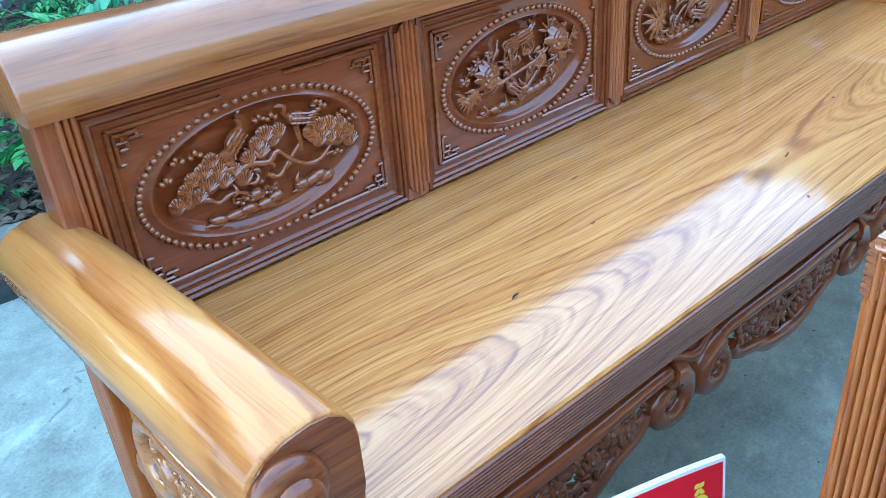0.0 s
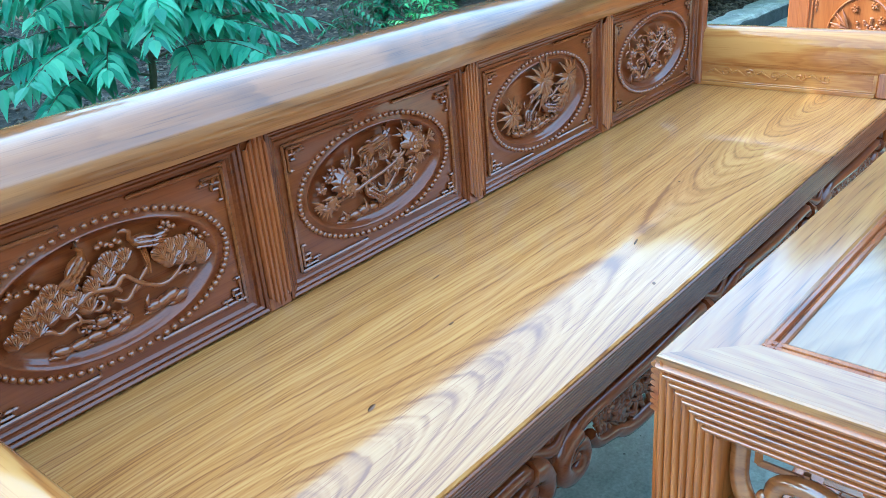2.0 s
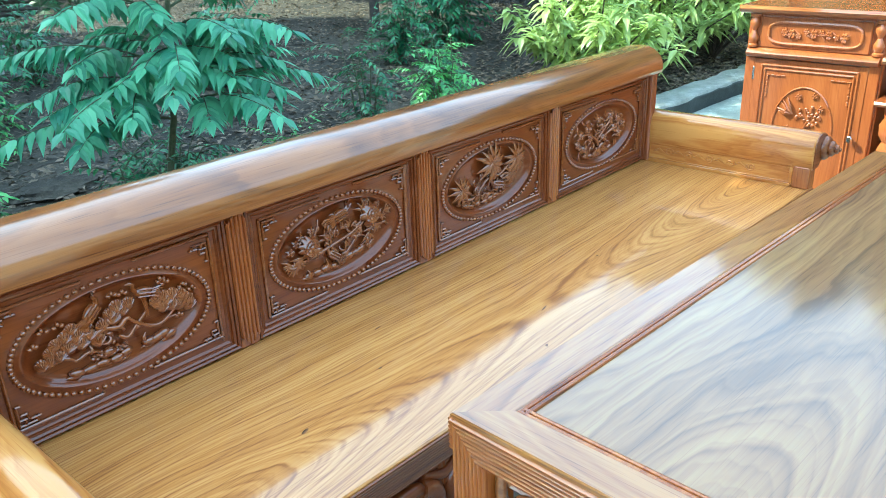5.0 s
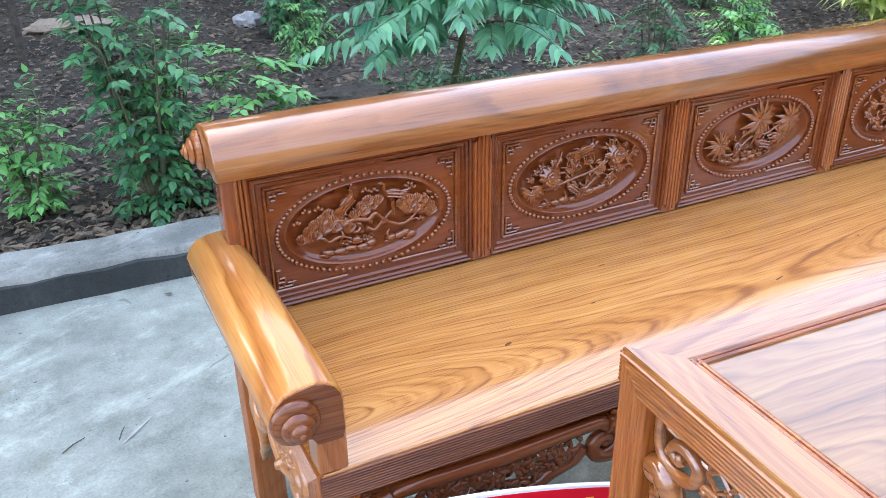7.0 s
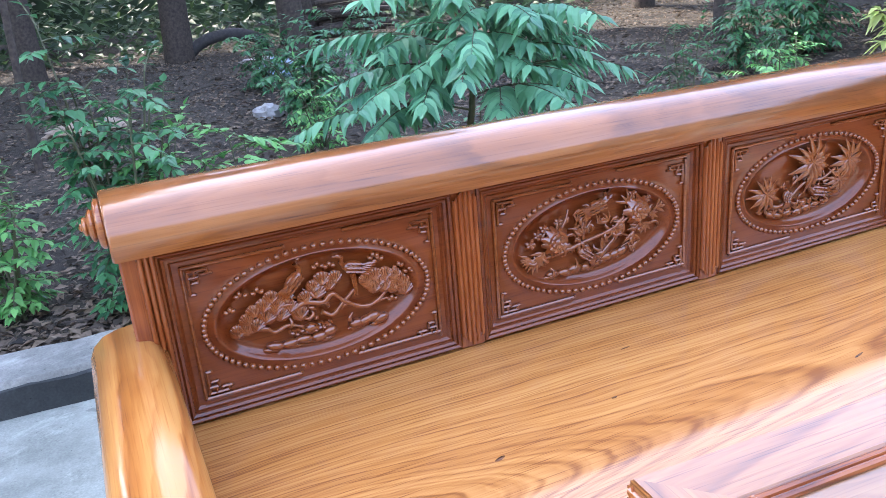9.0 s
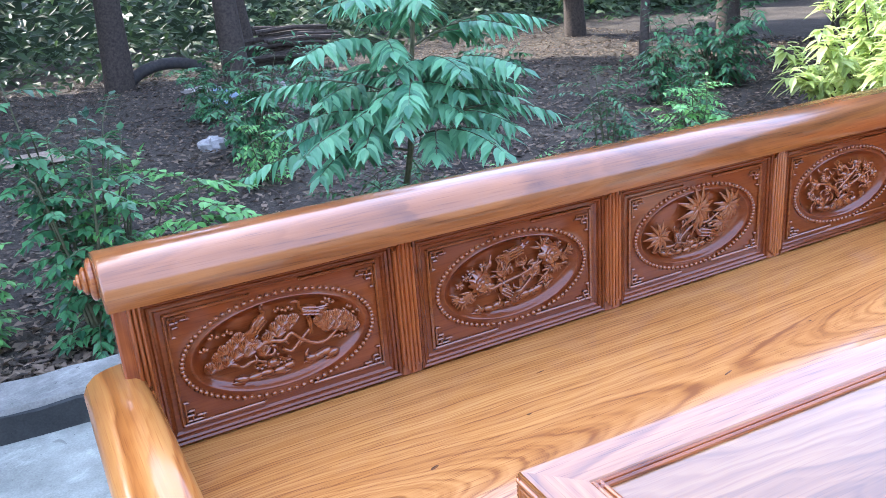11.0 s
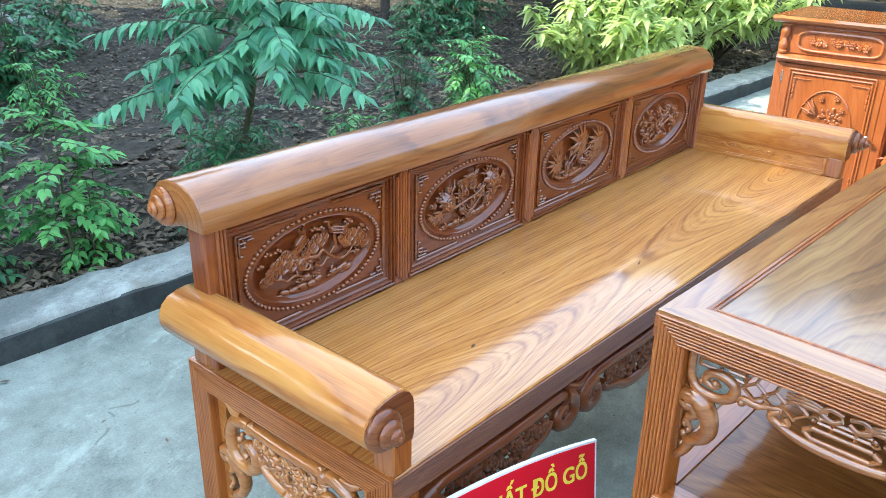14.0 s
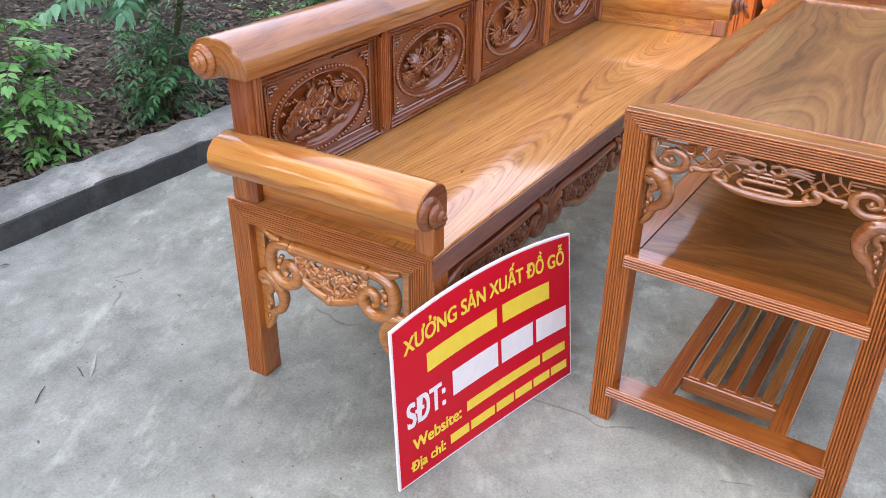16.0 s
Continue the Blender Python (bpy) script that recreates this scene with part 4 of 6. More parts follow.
def back_panel(cx, hx, kind, seed):
    rnd = random.Random(seed)
    cz, hz = (PZ0 + 0.708) / 2, (0.708 - PZ0) / 2
    pa = Geo()
    A, B = 0.153 * hx / 0.214, 0.0775
    ax, bz = hx - 0.014, hz - 0.014
    N = 72
    y0 = BY + 0.006
    rings = []
    for t, d in [(0.02, 0.0125), (0.40, 0.0125), (0.80, 0.0124), (0.865, 0.0115), (0.92, 0.0085), (0.962, 0.0042), (0.99, -0.0004), (1.005, -0.0014), (1.02, -0.0010), (1.03, 0.0), (1.22, 0.0)]:
        rings.append([(cx + A * t * math.cos(k * math.tau / N), y0 + d, cz + B * t * math.sin(k * math.tau / N)) for k in range(N)])
    rim = []
    for k in range(N):
        c, s = math.cos(k * math.tau / N), math.sin(k * math.tau / N)
        m = max(abs(c * A / ax), abs(s * B / bz))
        rim.append((cx + c * A / m, y0, cz + s * B / m))
    rings.append(rim)
    pa.loft(rings, caps=False)
    pa.f.append(tuple(reversed(range(N))))
    pa.f = [tuple(reversed(f)) for f in pa.f]
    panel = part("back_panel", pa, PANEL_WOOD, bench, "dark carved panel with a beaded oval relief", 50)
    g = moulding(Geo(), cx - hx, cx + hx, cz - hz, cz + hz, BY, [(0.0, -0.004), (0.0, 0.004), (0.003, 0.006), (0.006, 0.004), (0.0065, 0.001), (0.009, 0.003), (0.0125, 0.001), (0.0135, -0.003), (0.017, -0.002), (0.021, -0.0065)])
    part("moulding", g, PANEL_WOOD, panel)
    # beads round the oval
    nb = 78
    for k in range(nb):
        t = (k + 0.5) * math.tau / nb
        bead = new("bead", BEAD)
        bead.location = (cx + (A * 1.10) * math.cos(t), y0 - 0.0016, cz + (B * 1.15) * math.sin(t))
        bead.parent = panel
    # thin raised line with key ornament at the corners
    frets = (Geo(), Geo())
    ix, iz = hx - 0.031, hz - 0.029

    def strip(a, b, wd=0.0052):
        a, b = Vector((a[0], 0, a[1])), Vector((b[0], 0, b[1]))
        d = (b - a).normalized() * wd * 0.5
        lo = Vector((min(a.x, b.x) - wd / 2, y0 - 0.0055, min(a.z, b.z) - wd / 2))
        hi = Vector((max(a.x, b.x) + wd / 2, y0 + 0.0005, max(a.z, b.z) + wd / 2))
        frets[int(a.x + b.x > 2 * cx)].box(lo, hi, 0.0019)

    for s in (-1, 1):
        strip((cx - ix, cz + s * iz), (cx - 0.045, cz + s * iz))
        strip((cx + 0.045, cz + s * (iz + 0.006 * s)), (cx + ix, cz + s * (iz + 0.006 * s)))
        strip((cx + s * ix, cz - iz), (cx + s * ix, cz + iz))
        frets[0].blob((cx - 0.043, y0, cz + s * iz), 0.004, 0.004, 0.004, 0, "xz", 6, 3)
        for q in (-1, 1):
            ox, oz = cx + s * ix, cz + q * iz
            e = 0.0082
            key = [((1, 1), (5, 1)), ((5, 1), (5, 2)), ((1, 1), (1, 6)), ((1, 6), (2, 6)), ((1, 2.4), (3, 2.4)), ((3, 2.4), (3, 3.6)), ((3, 3.6), (1.6, 3.6)), ((2.4, 1), (2.4, 2.2)), ((3.6, 2), (5.8, 2))]
            for (a, b), (c, d) in key:
                strip((ox - s * a * e * 0.8, oz - q * b * e * 0.8), (ox - s * c * e * 0.8, oz - q * d * e * 0.8), 0.0040)
    for fret in frets:
        part("fretwork", fret, CARVE_WOOD, panel, "thin raised line with key-pattern corners")
    # the relief
    g = Geo()
    u, w, out = UX, UZ, -UY
    yb = y0 + 0.0122

    def P(a, b, d=0.0):
        return Vector((cx + a * A, yb - 1.25 * d, cz + b * B))

    def rocks(spots, r=0.013):
        for a, b in spots:
            g.blob(P(a, b, 0.003), r * rnd.uniform(0.9, 1.25), 0.008, r * rnd.uniform(0.45, 0.6), 0.3 * a + rnd.uniform(-0.1, 0.25), "xz", 9, 4)
            g.blob(P(a + rnd.uniform(-0.05, 0.05), b - 0.07, 0.002), r * 1.2, 0.006, r * 0.32, 0.3 * a, "xz", 8, 4)

    def branch(pts, r):
        """A branch: a smooth line through the places, gnarled and thinning."""
        line = smooth_line([P(*p) for p in pts], 5)
        g.tube(line, [r * (1 - 0.45 * k / len(line)) * rnd.uniform(0.8, 1.2) for k in range(len(line))], 7)

    def bird(a, b, sz, turn):
        """A bird with feathered back, bent neck, wing and tail."""
        sz *= 0.82
        ct, st = math.cos(turn), math.sin(turn)
        c = P(a, b, 0.008)
        d = u * ct + w * st
        n2 = w * ct - u * st
        if ct < 0:
            n2 = -n2
        g.blob(c, 0.018 * sz, 0.009 * sz, 0.010 * sz, turn, "xz", 10, 5)
        g.tube([c + d * 0.012 * sz, c + d * 0.020 * sz + n2 * 0.006 * sz, c + d * 0.020 * sz + n2 * 0.014 * sz, c + d * 0.027 * sz + n2 * 0.016 * sz, c + d * 0.034 * sz + n2 * 0.014 * sz], [0.0055 * sz, 0.004 * sz, 0.0034 * sz, 0.0036 * sz, 0.001 * sz], 6)
        for row in range(3):
            for j in range(4):
                p = c + d * (0.010 - 0.007 * j) * sz + n2 * (0.006 - 0.006 * row) * sz + out * (0.0086 - 0.0012 * abs(row - 1)) * sz
                g.tube([p + d * 0.003 * sz, p + out * 0.0012, p - d * 0.006 * sz + n2 * 0.001], [0.0010, 0.0021 * sz, 0.0009], 5)
        for j in range(6):
            g.tube([c - d * 0.010 * sz + n2 * (0.004 - 0.002 * j) * sz + out * 0.006, c - d * 0.022 * sz + n2 * (0.007 - 0.0032 * j) * sz + out * 0.005, c - d * (0.036 - 0.002 * j) * sz + n2 * (0.008 - 0.005 * j) * sz], [0.0020 * sz, 0.0026 * sz, 0.001], 5)

    def fan(a, b, r, lean=None):
        """A scallop of pine needles: ribs spread from its foot."""
        c = P(a, b, 0.0075)
        lean = rnd.uniform(-0.5, 0.5) if lean is None else lean
        g.blob(c, r * 1.02, 0.0040, r * 0.94, lean, "xz", 14, 5)
        foot = c + (u * math.sin(lean) - w * math.cos(lean)) * r * 0.55 + out * 0.0055
        for j in range(7):
            an = lean + math.pi * (0.08 + 0.14 * j)
            d = u * math.cos(an) + w * math.sin(an)
            tip = c + d * r * 0.93
            g.tube([foot, foot.lerp(tip, 0.55) + out * 0.0018, tip + out * 0.0016], [0.0007, 0.0013, 0.0015], 5)

    def sprig(a, b, r):
        for j in range(3):
            an = 1.57 + (j - 1) * 1.0 + rnd.uniform(-0.3, 0.3)
            g.blob(P(a, b, 0.006) + (u * math.cos(an) + w * math.sin(an)) * r, r * 0.75, 0.005, r * 0.55, an, "xz", 8, 4)

    def curls(n, box):
        """Small curling leaves strewn between the larger forms."""
        for _ in range(n):
            a, b = rnd.uniform(box[0], box[1]), rnd.uniform(box[2], box[3])
            if a * a + b * b > 0.62:
                continue
            an, sg, ln = rnd.uniform(0, math.tau), rnd.choice((-1, 1)), rnd.uniform(0.012, 0.021)
            d = u * math.cos(an) + w * math.sin(an)
            n2 = (w * math.cos(an) - u * math.sin(an)) * sg
            p = P(a, b, rnd.uniform(0.004, 0.008))
            swell(g, [p, p + d * ln * 0.5 + n2 * ln * 0.30 + out * 0.003, p + d * ln + n2 * ln * 0.15 + out * 0.002, p + d * ln * 1.05 - n2 * ln * 0.15], 0.0012, 0.0034, 0.0010, 0.9, out, 3)

    if kind == 0:
        curls(14, (-0.35, 0.35, -0.45, 0.35))
        branch([(-0.80, -0.25, 0.004), (-0.57, -0.22, 0.007), (-0.47, -0.34, 0.008), (-0.34, -0.27, 0.008), (-0.20, -0.38, 0.006)], 0.0042)
        branch([(-0.30, -0.05, 0.006), (-0.16, 0.10, 0.009), (0.02, 0.02, 0.009), (0.12, 0.14, 0.009), (0.23, -0.06, 0.010), (0.39, -0.25, 0.009), (0.53, -0.25, 0.008), (0.68, -0.06, 0.007)], 0.0046)
        branch([(0.0, -0.18, 0.006), (0.10, -0.28, 0.008), (0.20, -0.12, 0.008), (0.34, 0.10, 0.007)], 0.0038)
        branch([(0.53, -0.25, 0.007), (0.66, -0.22, 0.008), (0.74, -0.30, 0.006)], 0.0026)
        for a, b in [(-0.80, -0.16), (-0.71, 0.02), (-0.53, 0.22), (-0.42, 0.20), (-0.32, 0.27), (-0.64, 0.15), (-0.52, 0.0), (-0.38, -0.02), (-0.21, -0.09), (-0.29, 0.08), (-0.62, -0.12), (-0.46, 0.34), (-0.74, -0.14), (-0.44, 0.10), (-0.14, 0.18), (0.16, 0.44), (0.60, 0.18), (0.80, 0.12), (0.50, 0.18),
                     (0.56, 0.30), (0.66, 0.27), (0.76, 0.22), (0.84, 0.04), (0.47, 0.26), (0.55, 0.08), (0.65, 0.05), (0.74, 0.0), (0.86, -0.10), (-0.05, 0.36), (0.04, 0.46), (0.10, 0.34), (-0.02, 0.24)]:
            fan(a, b, rnd.uniform(0.0112, 0.0135))
        for a, b in [(-0.72, 0.46), (-0.57, 0.46), (-0.84, 0.20), (0.62, 0.54), (0.82, 0.32), (0.02, 0.68), (0.13, 0.64), (0.72, -0.32), (-0.10, -0.30), (0.58, 0.62), (0.92, 0.18)]:
            sprig(a, b, 0.0062)
        bird(-0.23, 0.55, 1.25, 0.75)
        bird(0.36, 0.56, 1.2, 2.9)
        for k in range(3):
            g.tube([P(0.33 + 0.02 * k, 0.42, 0.006), P(0.35 + 0.01 * k, 0.15, 0.008), P(0.31 + 0.03 * k, -0.02, 0.006)], 0.0016, 5)
        rocks([(-0.48, -0.64), (-0.34, -0.66), (-0.20, -0.64), (-0.05, -0.68), (0.06, -0.62), (-0.12, -0.46), (0.33, -0.60), (0.43, -0.58), (0.51, -0.55), (0.58, -0.62)])
        for k in range(9):
            a = -0.30 + 0.045 * k
            g.tube(spiral(P(a, -0.42 - 0.06 * (k % 2), 0.006), 0.006, 1.0, rnd.uniform(0, 6), 1, (u, w), 10), 0.0022, 5)
    elif kind == 1:
        branch([(-0.85, -0.25, 0.004), (-0.45, -0.22, 0.007), (-0.15, -0.10, 0.008), (0.18, 0.02, 0.008), (0.42, 0.20, 0.008), (0.6, 0.4, 0.006)], 0.0040)
        branch([(0.05, -0.6, 0.005), (0.22, -0.25, 0.008), (0.34, -0.10, 0.008), (0.5, -0.30, 0.006), (0.36, -0.42, 0.007)], 0.0036)
        branch([(-0.48, 0.1, 0.006), (-0.36, 0.45, 0.009), (-0.30, 0.70, 0.006)], 0.0030)
        for a, b, r, n in [(-0.48, 0.10, 0.026, 11), (0.56, 0.36, 0.026, 13)]:
            flower(g, P(a, b, 0.006), r, u, w, out, n, rnd)
            flower(g, P(a, b, 0.011), r * 0.62, u, w, out, n - 3, rnd)
        for a, b in [(-0.60, 0.40), (-0.42, 0.48), (-0.77, 0.12), (-0.68, 0.28), (0.52, 0.72), (0.71, 0.55), (0.62, -0.08), (0.30, 0.05), (-0.10, 0.22)]:
            flower(g, P(a, b, 0.005), rnd.uniform(0.008, 0.011), u, w, out, 5, rnd)
        for a, b, st in [(-0.25, 0.22, 0.3), (-0.12, 0.08, 2.2), (-0.30, -0.05, 4.4), (0.05, 0.25, 0.8), (0.20, 0.25, 2.4), (0.28, 0.10, 5.0), (0.40, 0.10, 3.6), (0.75, 0.20, 6.0), (0.82, 0.30, 0.3), (0.66, 0.02, 5.2), (0.45, 0.55, 2.0), (-0.62, -0.10, 4.0), (-0.20, 0.40, 1.2), (0.10, -0.12, 5.5), (0.50, -0.15, 4.7), (-0.05, -0.25, 3.5)]:
            spray(g, P(a, b, 0.006), rnd.uniform(0.020, 0.028), u, w, out, st, 1.7, 4, rnd)
        for a, b, st in [(-0.78, -0.18, 3.4), (-0.74, -0.22, 4.9), (-0.72, -0.18, 5.8)]:
            spray(g, P(a, b, 0.006), 0.024, u, w, out, st, 1.5, 5, rnd)
        curls(60, (-0.7, 0.75, -0.5, 0.6))
        bird(0.04, 0.64, 1.35, 0.25)
        bird(-0.12, -0.36, 1.15, 2.5)
        for k in range(4):
            g.tube([P(0.05, 0.60, 0.009), P(0.14, 0.72 + 0.03 * k, 0.012), P(0.26, 0.80 - 0.03 * k, 0.006)], [0.002, 0.003, 0.001], 5)
        rocks([(-0.50, -0.66), (-0.36, -0.68), (-0.22, -0.66), (-0.08, -0.68), (0.04, -0.64), (0.18, -0.58), (0.28, -0.56), (0.38, -0.52), (0.10, -0.46)])
    elif kind == 2:
        branch([(-0.62, -0.40, 0.004), (-0.40, -0.42, 0.008), (-0.25, -0.20, 0.009), (-0.05, 0.05, 0.009), (0.2, 0.02, 0.009), (0.42, 0.20, 0.008)], 0.0042)
        branch([(-0.05, 0.05, 0.006), (0.02, 0.3, 0.009), (0.02, 0.5, 0.006)], 0.0034)
        branch([(0.25, -0.10, 0.005), (0.45, 0.02, 0.008), (0.58, 0.30, 0.006)], 0.0034)
        for a, b, r in [(0.02, 0.50, 0.060), (0.60, 0.38, 0.054), (-0.68, -0.02, 0.044), (0.48, -0.08, 0.036)]:
            spray(g, P(a, b, 0.007), r, u, w, out, rnd.uniform(0, 6), 5.8, 12, rnd)
            spray(g, P(a, b, 0.010), r * 0.6, u, w, out, rnd.uniform(0, 6), 5.4, 7, rnd)
        curls(22, (-0.6, 0.6, -0.5, 0.1))
        bird(-0.34, -0.22, 0.95, 1.4)
        bird(0.14, -0.26, 1.35, 2.9)
        for k in range(4):
            g.tube([P(0.22, -0.30, 0.009), P(0.40, -0.40 - 0.02 * k, 0.009), P(0.58 - 0.02 * k, -0.46 - 0.03 * k, 0.005)], [0.003, 0.0034, 0.0012], 5)
        for k in range(9):
            spray(g, P(-0.72 + 0.11 * k, -0.52 - 0.1 * math.sin(k * 0.4), 0.005), 0.015, u, w, out, 1.57, 1.8, 4, rnd)
        rocks([(-0.55, -0.60), (-0.42, -0.66), (-0.28, -0.66), (-0.12, -0.68), (0.02, -0.64), (0.16, -0.60), (0.32, -0.58), (-0.05, -0.50)], 0.012)
    else:
        branch([(-0.2, -0.75, 0.004), (-0.1, -0.3, 0.008), (-0.35, 0.1, 0.009), (-0.6, 0.2, 0.006)], 0.005)
        branch([(-0.1, -0.3, 0.007), (0.25, 0.0, 0.009), (0.6, 0.2, 0.008), (0.8, 0.1, 0.005)], 0.004)
        branch([(-0.1, -0.1, 0.009), (0.2, 0.35, 0.010), (0.35, 0.6, 0.008)], 0.004)
        for a, b in [(-0.62, 0.18), (-0.42, 0.32), (-0.72, -0.10), (-0.35, 0.02), (0.05, 0.25), (0.28, 0.55), (0.5, 0.38), (0.68, 0.12), (0.40, 0.05), (-0.10, 0.55), (0.1, -0.15), (0.55, -0.2), (-0.52, -0.32)]:
            flower(g, P(a, b, 0.006), rnd.uniform(0.012, 0.016), u, w, out, 5, rnd)
        for k in range(14):
            an = k * 0.449
            spray(g, P(0.66 * math.cos(an), 0.55 * math.sin(an), 0.006), 0.022, u, w, out, an + rnd.uniform(-0.8, 0.8), 1.6, 4, rnd)
        curls(55, (-0.75, 0.75, -0.5, 0.6))
        bird(0.0, -0.45, 1.1, 0.4)
        rocks([(-0.45, -0.62), (-0.30, -0.68), (-0.15, -0.70), (0.0, -0.70), (0.16, -0.66), (0.30, -0.62)])
    part("relief", g, CARVE_WOOD, panel, "carved relief of branches, flowers and leaves", 60)


edges = [0.009] + [x + d for x in STILES for d in (-0.0205, 0.0205)] + [1.888]
for k in range(4):
    a, b = edges[2 * k], edges[2 * k + 1]
    back_panel((a + b) / 2, (b - a) / 2, k, 11 + k)

# top rail: rounded front, rolled over to the back
g = Geo()
prof = [(0.440, 0.712), (0.4365, 0.722), (0.437, 0.738), (0.441, 0.752), (0.450, 0.766), (0.464, 0.777), (0.484, 0.784), (0.508, 0.786), (0.534, 0.785), (0.556, 0.779), (0.572, 0.766), (0.580, 0.748), (0.579, 0.728), (0.569, 0.712), (0.552, 0.703), (0.532, 0.702), (0.514, 0.708), (0.500, 0.712)]
g.prism(prof, 0, -0.037, 1.931, 0.004)
part("top_rail", g, RAIL_WOOD, bench, "thick rounded top rail rolled backwards")
SNAIL = [(0.030, -0.002), (0.033, 0.005), (0.0325, 0.011), (0.029, 0.0165), (0.0215, 0.0195), (0.0195, 0.0200), (0.0215, 0.0240), (0.0205, 0.0290), (0.0160, 0.0335), (0.0118, 0.0348), (0.0112, 0.0355), (0.0128, 0.0390), (0.0112, 0.0435), (0.0070, 0.0462), (0.0050, 0.0468), (0.0052, 0.0495), (0.0030, 0.0520), (0.0004, 0.0530)]
for x, d in ((-0.036, -UX), (1.930, UX)):
    part("finial", Geo().lathe([(r * 1.05, h * 0.60) for r, h in SNAIL], (x, 0.545, 0.737), d, 24), FRAME_WOOD, bench, "turned snail-shaped end knob")

# arms
ARM = [(0.0028, 0.5050), (0.0060, 0.5170), (0.0060, 0.5650), (0.0037, 0.5790), (-0.0035, 0.5910), (-0.0162, 0.5990), (-0.0325, 0.6015), (-0.0524, 0.5990), (-0.0705, 0.5930), (-0.0840, 0.5810), (-0.0913, 0.5650), (-0.0913, 0.5480), (-0.0850, 0.5340), (-0.0723, 0.5250), (-0.0560, 0.5210), (-0.0397, 0.5170), (-0.0325, 0.5050)]
for side in (0, 1):
    def mx(x):
        return x if side == 0 else 2 * MIDX - x
    def cap(d):
        m = [sum(p[k] for p in ARM) / len(ARM) for k in (0, 1)]
        return [(mx(m[0] + (x - m[0]) * 0.93), m[1] + (z - m[1]) * 0.93) for x, z in ARM]
    arm = part("armrest", Geo().prism([(mx(x), z) for x, z in ARM], 1, Y0 - 0.004, 0.515, 0.004), ARM_WOOD, bench, "rolled armrest with bold striped grain")
    part("finial", Geo().lathe([(r * 0.98, h * 0.80) for r, h in SNAIL], (mx(-0.060), Y0 - 0.003, 0.555), -UY, 32), DARK_FRAME_WOOD, arm, "turned snail-shaped end knob")
    part("end_cap", Geo().prism(cap(0), 1, Y0 - 0.0062, Y0 - 0.002), DARK_FRAME_WOOD, arm, "dark end grain of the armrest")
    lo, hi = sorted((mx(-0.034), mx(0.006)))
    for ya, yb in ((Y0 - 0.001, 0.064), (0.470, 0.512)):
        part("arm_post", Geo().box((lo, ya, SEAT_Z), (hi, yb, 0.512), 0.003), LEG_WOOD, arm)
    lo, hi = sorted((mx(-0.012), mx(0.0)))
    part("arm_panel", Geo().box((lo, 0.06, SEAT_Z), (hi, 0.472, 0.512), 0.002), ARM_WOOD, arm)
    g = Geo()
    s = 1 if side == 0 else -1
    for z0, z1, d in ((SEAT_Z, 0.462, 0.0055), (0.462, 0.466, 0.0030), (0.510, 0.518, 0.0055), (0.504, 0.510, 0.0030)):
        lo, hi = sorted((mx(-0.01), mx(d)))
        g.box((lo, 0.066, z0), (hi, 0.470, z1), 0.0012)
    for ya, yb in ((0.064, 0.072), (0.462, 0.470)):
        lo, hi = sorted((mx(-0.01), mx(0.0032)))
        g.box((lo, ya, 0.462), (hi, yb, 0.512), 0.0012)
    part("moulding", g, ARM_WOOD, arm)
    g = Geo()
    pl = (UY, UZ)
    fx = mx(0.0003)
    o = UX * s
    for k in range(5):
        yy = 0.165 + 0.055 * k
        g.tube(spiral((fx, yy, 0.488), 0.012, 1.25, 0.3 + 2.2 * k, 1 if k % 2 else -1, pl, 16), [0.0028] * 16, 5)
        g.tube([(fx, yy + 0.010, 0.481), (fx + s * 0.002, yy + 0.028, 0.494), (fx, yy + 0.047, 0.484)], [0.002, 0.0036, 0.0014], 5)
    part("scroll_relief", g, ARM_WOOD, arm, "shallow carved scroll along the arm panel")

# bench tapered deeper towards its far end to fit the camera's view
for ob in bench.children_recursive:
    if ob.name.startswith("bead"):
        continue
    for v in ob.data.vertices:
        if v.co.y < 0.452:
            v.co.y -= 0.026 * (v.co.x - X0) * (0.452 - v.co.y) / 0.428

# ---- the table ----
TURN_T, TL, TW, TH = -2.9, 1.20, 0.512, 0.709
table = thing("table", "carved hardwood table with framed glossy top and shelves", "table", (0.238, -0.218, 0), TURN_T)
BORDER, EDGE_H = 0.048, 0.044
for name, o, al, inw, out, ln, mat in [("top_border", (0, 0, TH), -UY, UX, -UX, TW, END_BORDER_WOOD), ("top_border", (TL, -TW, TH), UY, -UX, UX, TW, END_BORDER_WOOD), ("top_border", (TL, 0, TH), -UX, -UY, UY, TL, BORDER_WOOD), ("top_border", (0, -TW, TH), UX, UY, -UY, TL, BORDER_WOOD)]:
    g = Geo()
    o = Vector(o)
    rows = []
    for u, d in [(0.0, -0.008), (0.0, -0.0015), (0.0015, 0), (BORDER - 0.002, 0), (BORDER, -0.002), (BORDER, -0.008)]:
        rows.append((u, d))
    a = [o + inw * u + UZ * d + al * u for u, d in rows]
    b = [o + inw * u + UZ * d + al * (ln - u) for u, d in rows]
    g.loft([a, b])
    bd = part(name, g, mat, table, "mitred border of the tabletop")
    part("reeded_edge", Geo().ribbed(o - UZ * 0.006, al, -UZ, out, ln, EDGE_H - 0.006, 8, int(abs(al.x) < 0.5), int(abs(al.x) < 0.5), 0.02), SIDE_WOOD if abs(al.x) < 0.5 else FRAME_WOOD, bd, "reeded edge band")
g = Geo().box((BORDER - 0.004, -TW + BORDER - 0.004, TH - 0.02), (TL - BORDER + 0.004, -BORDER + 0.004, TH - 0.004), 0.001)
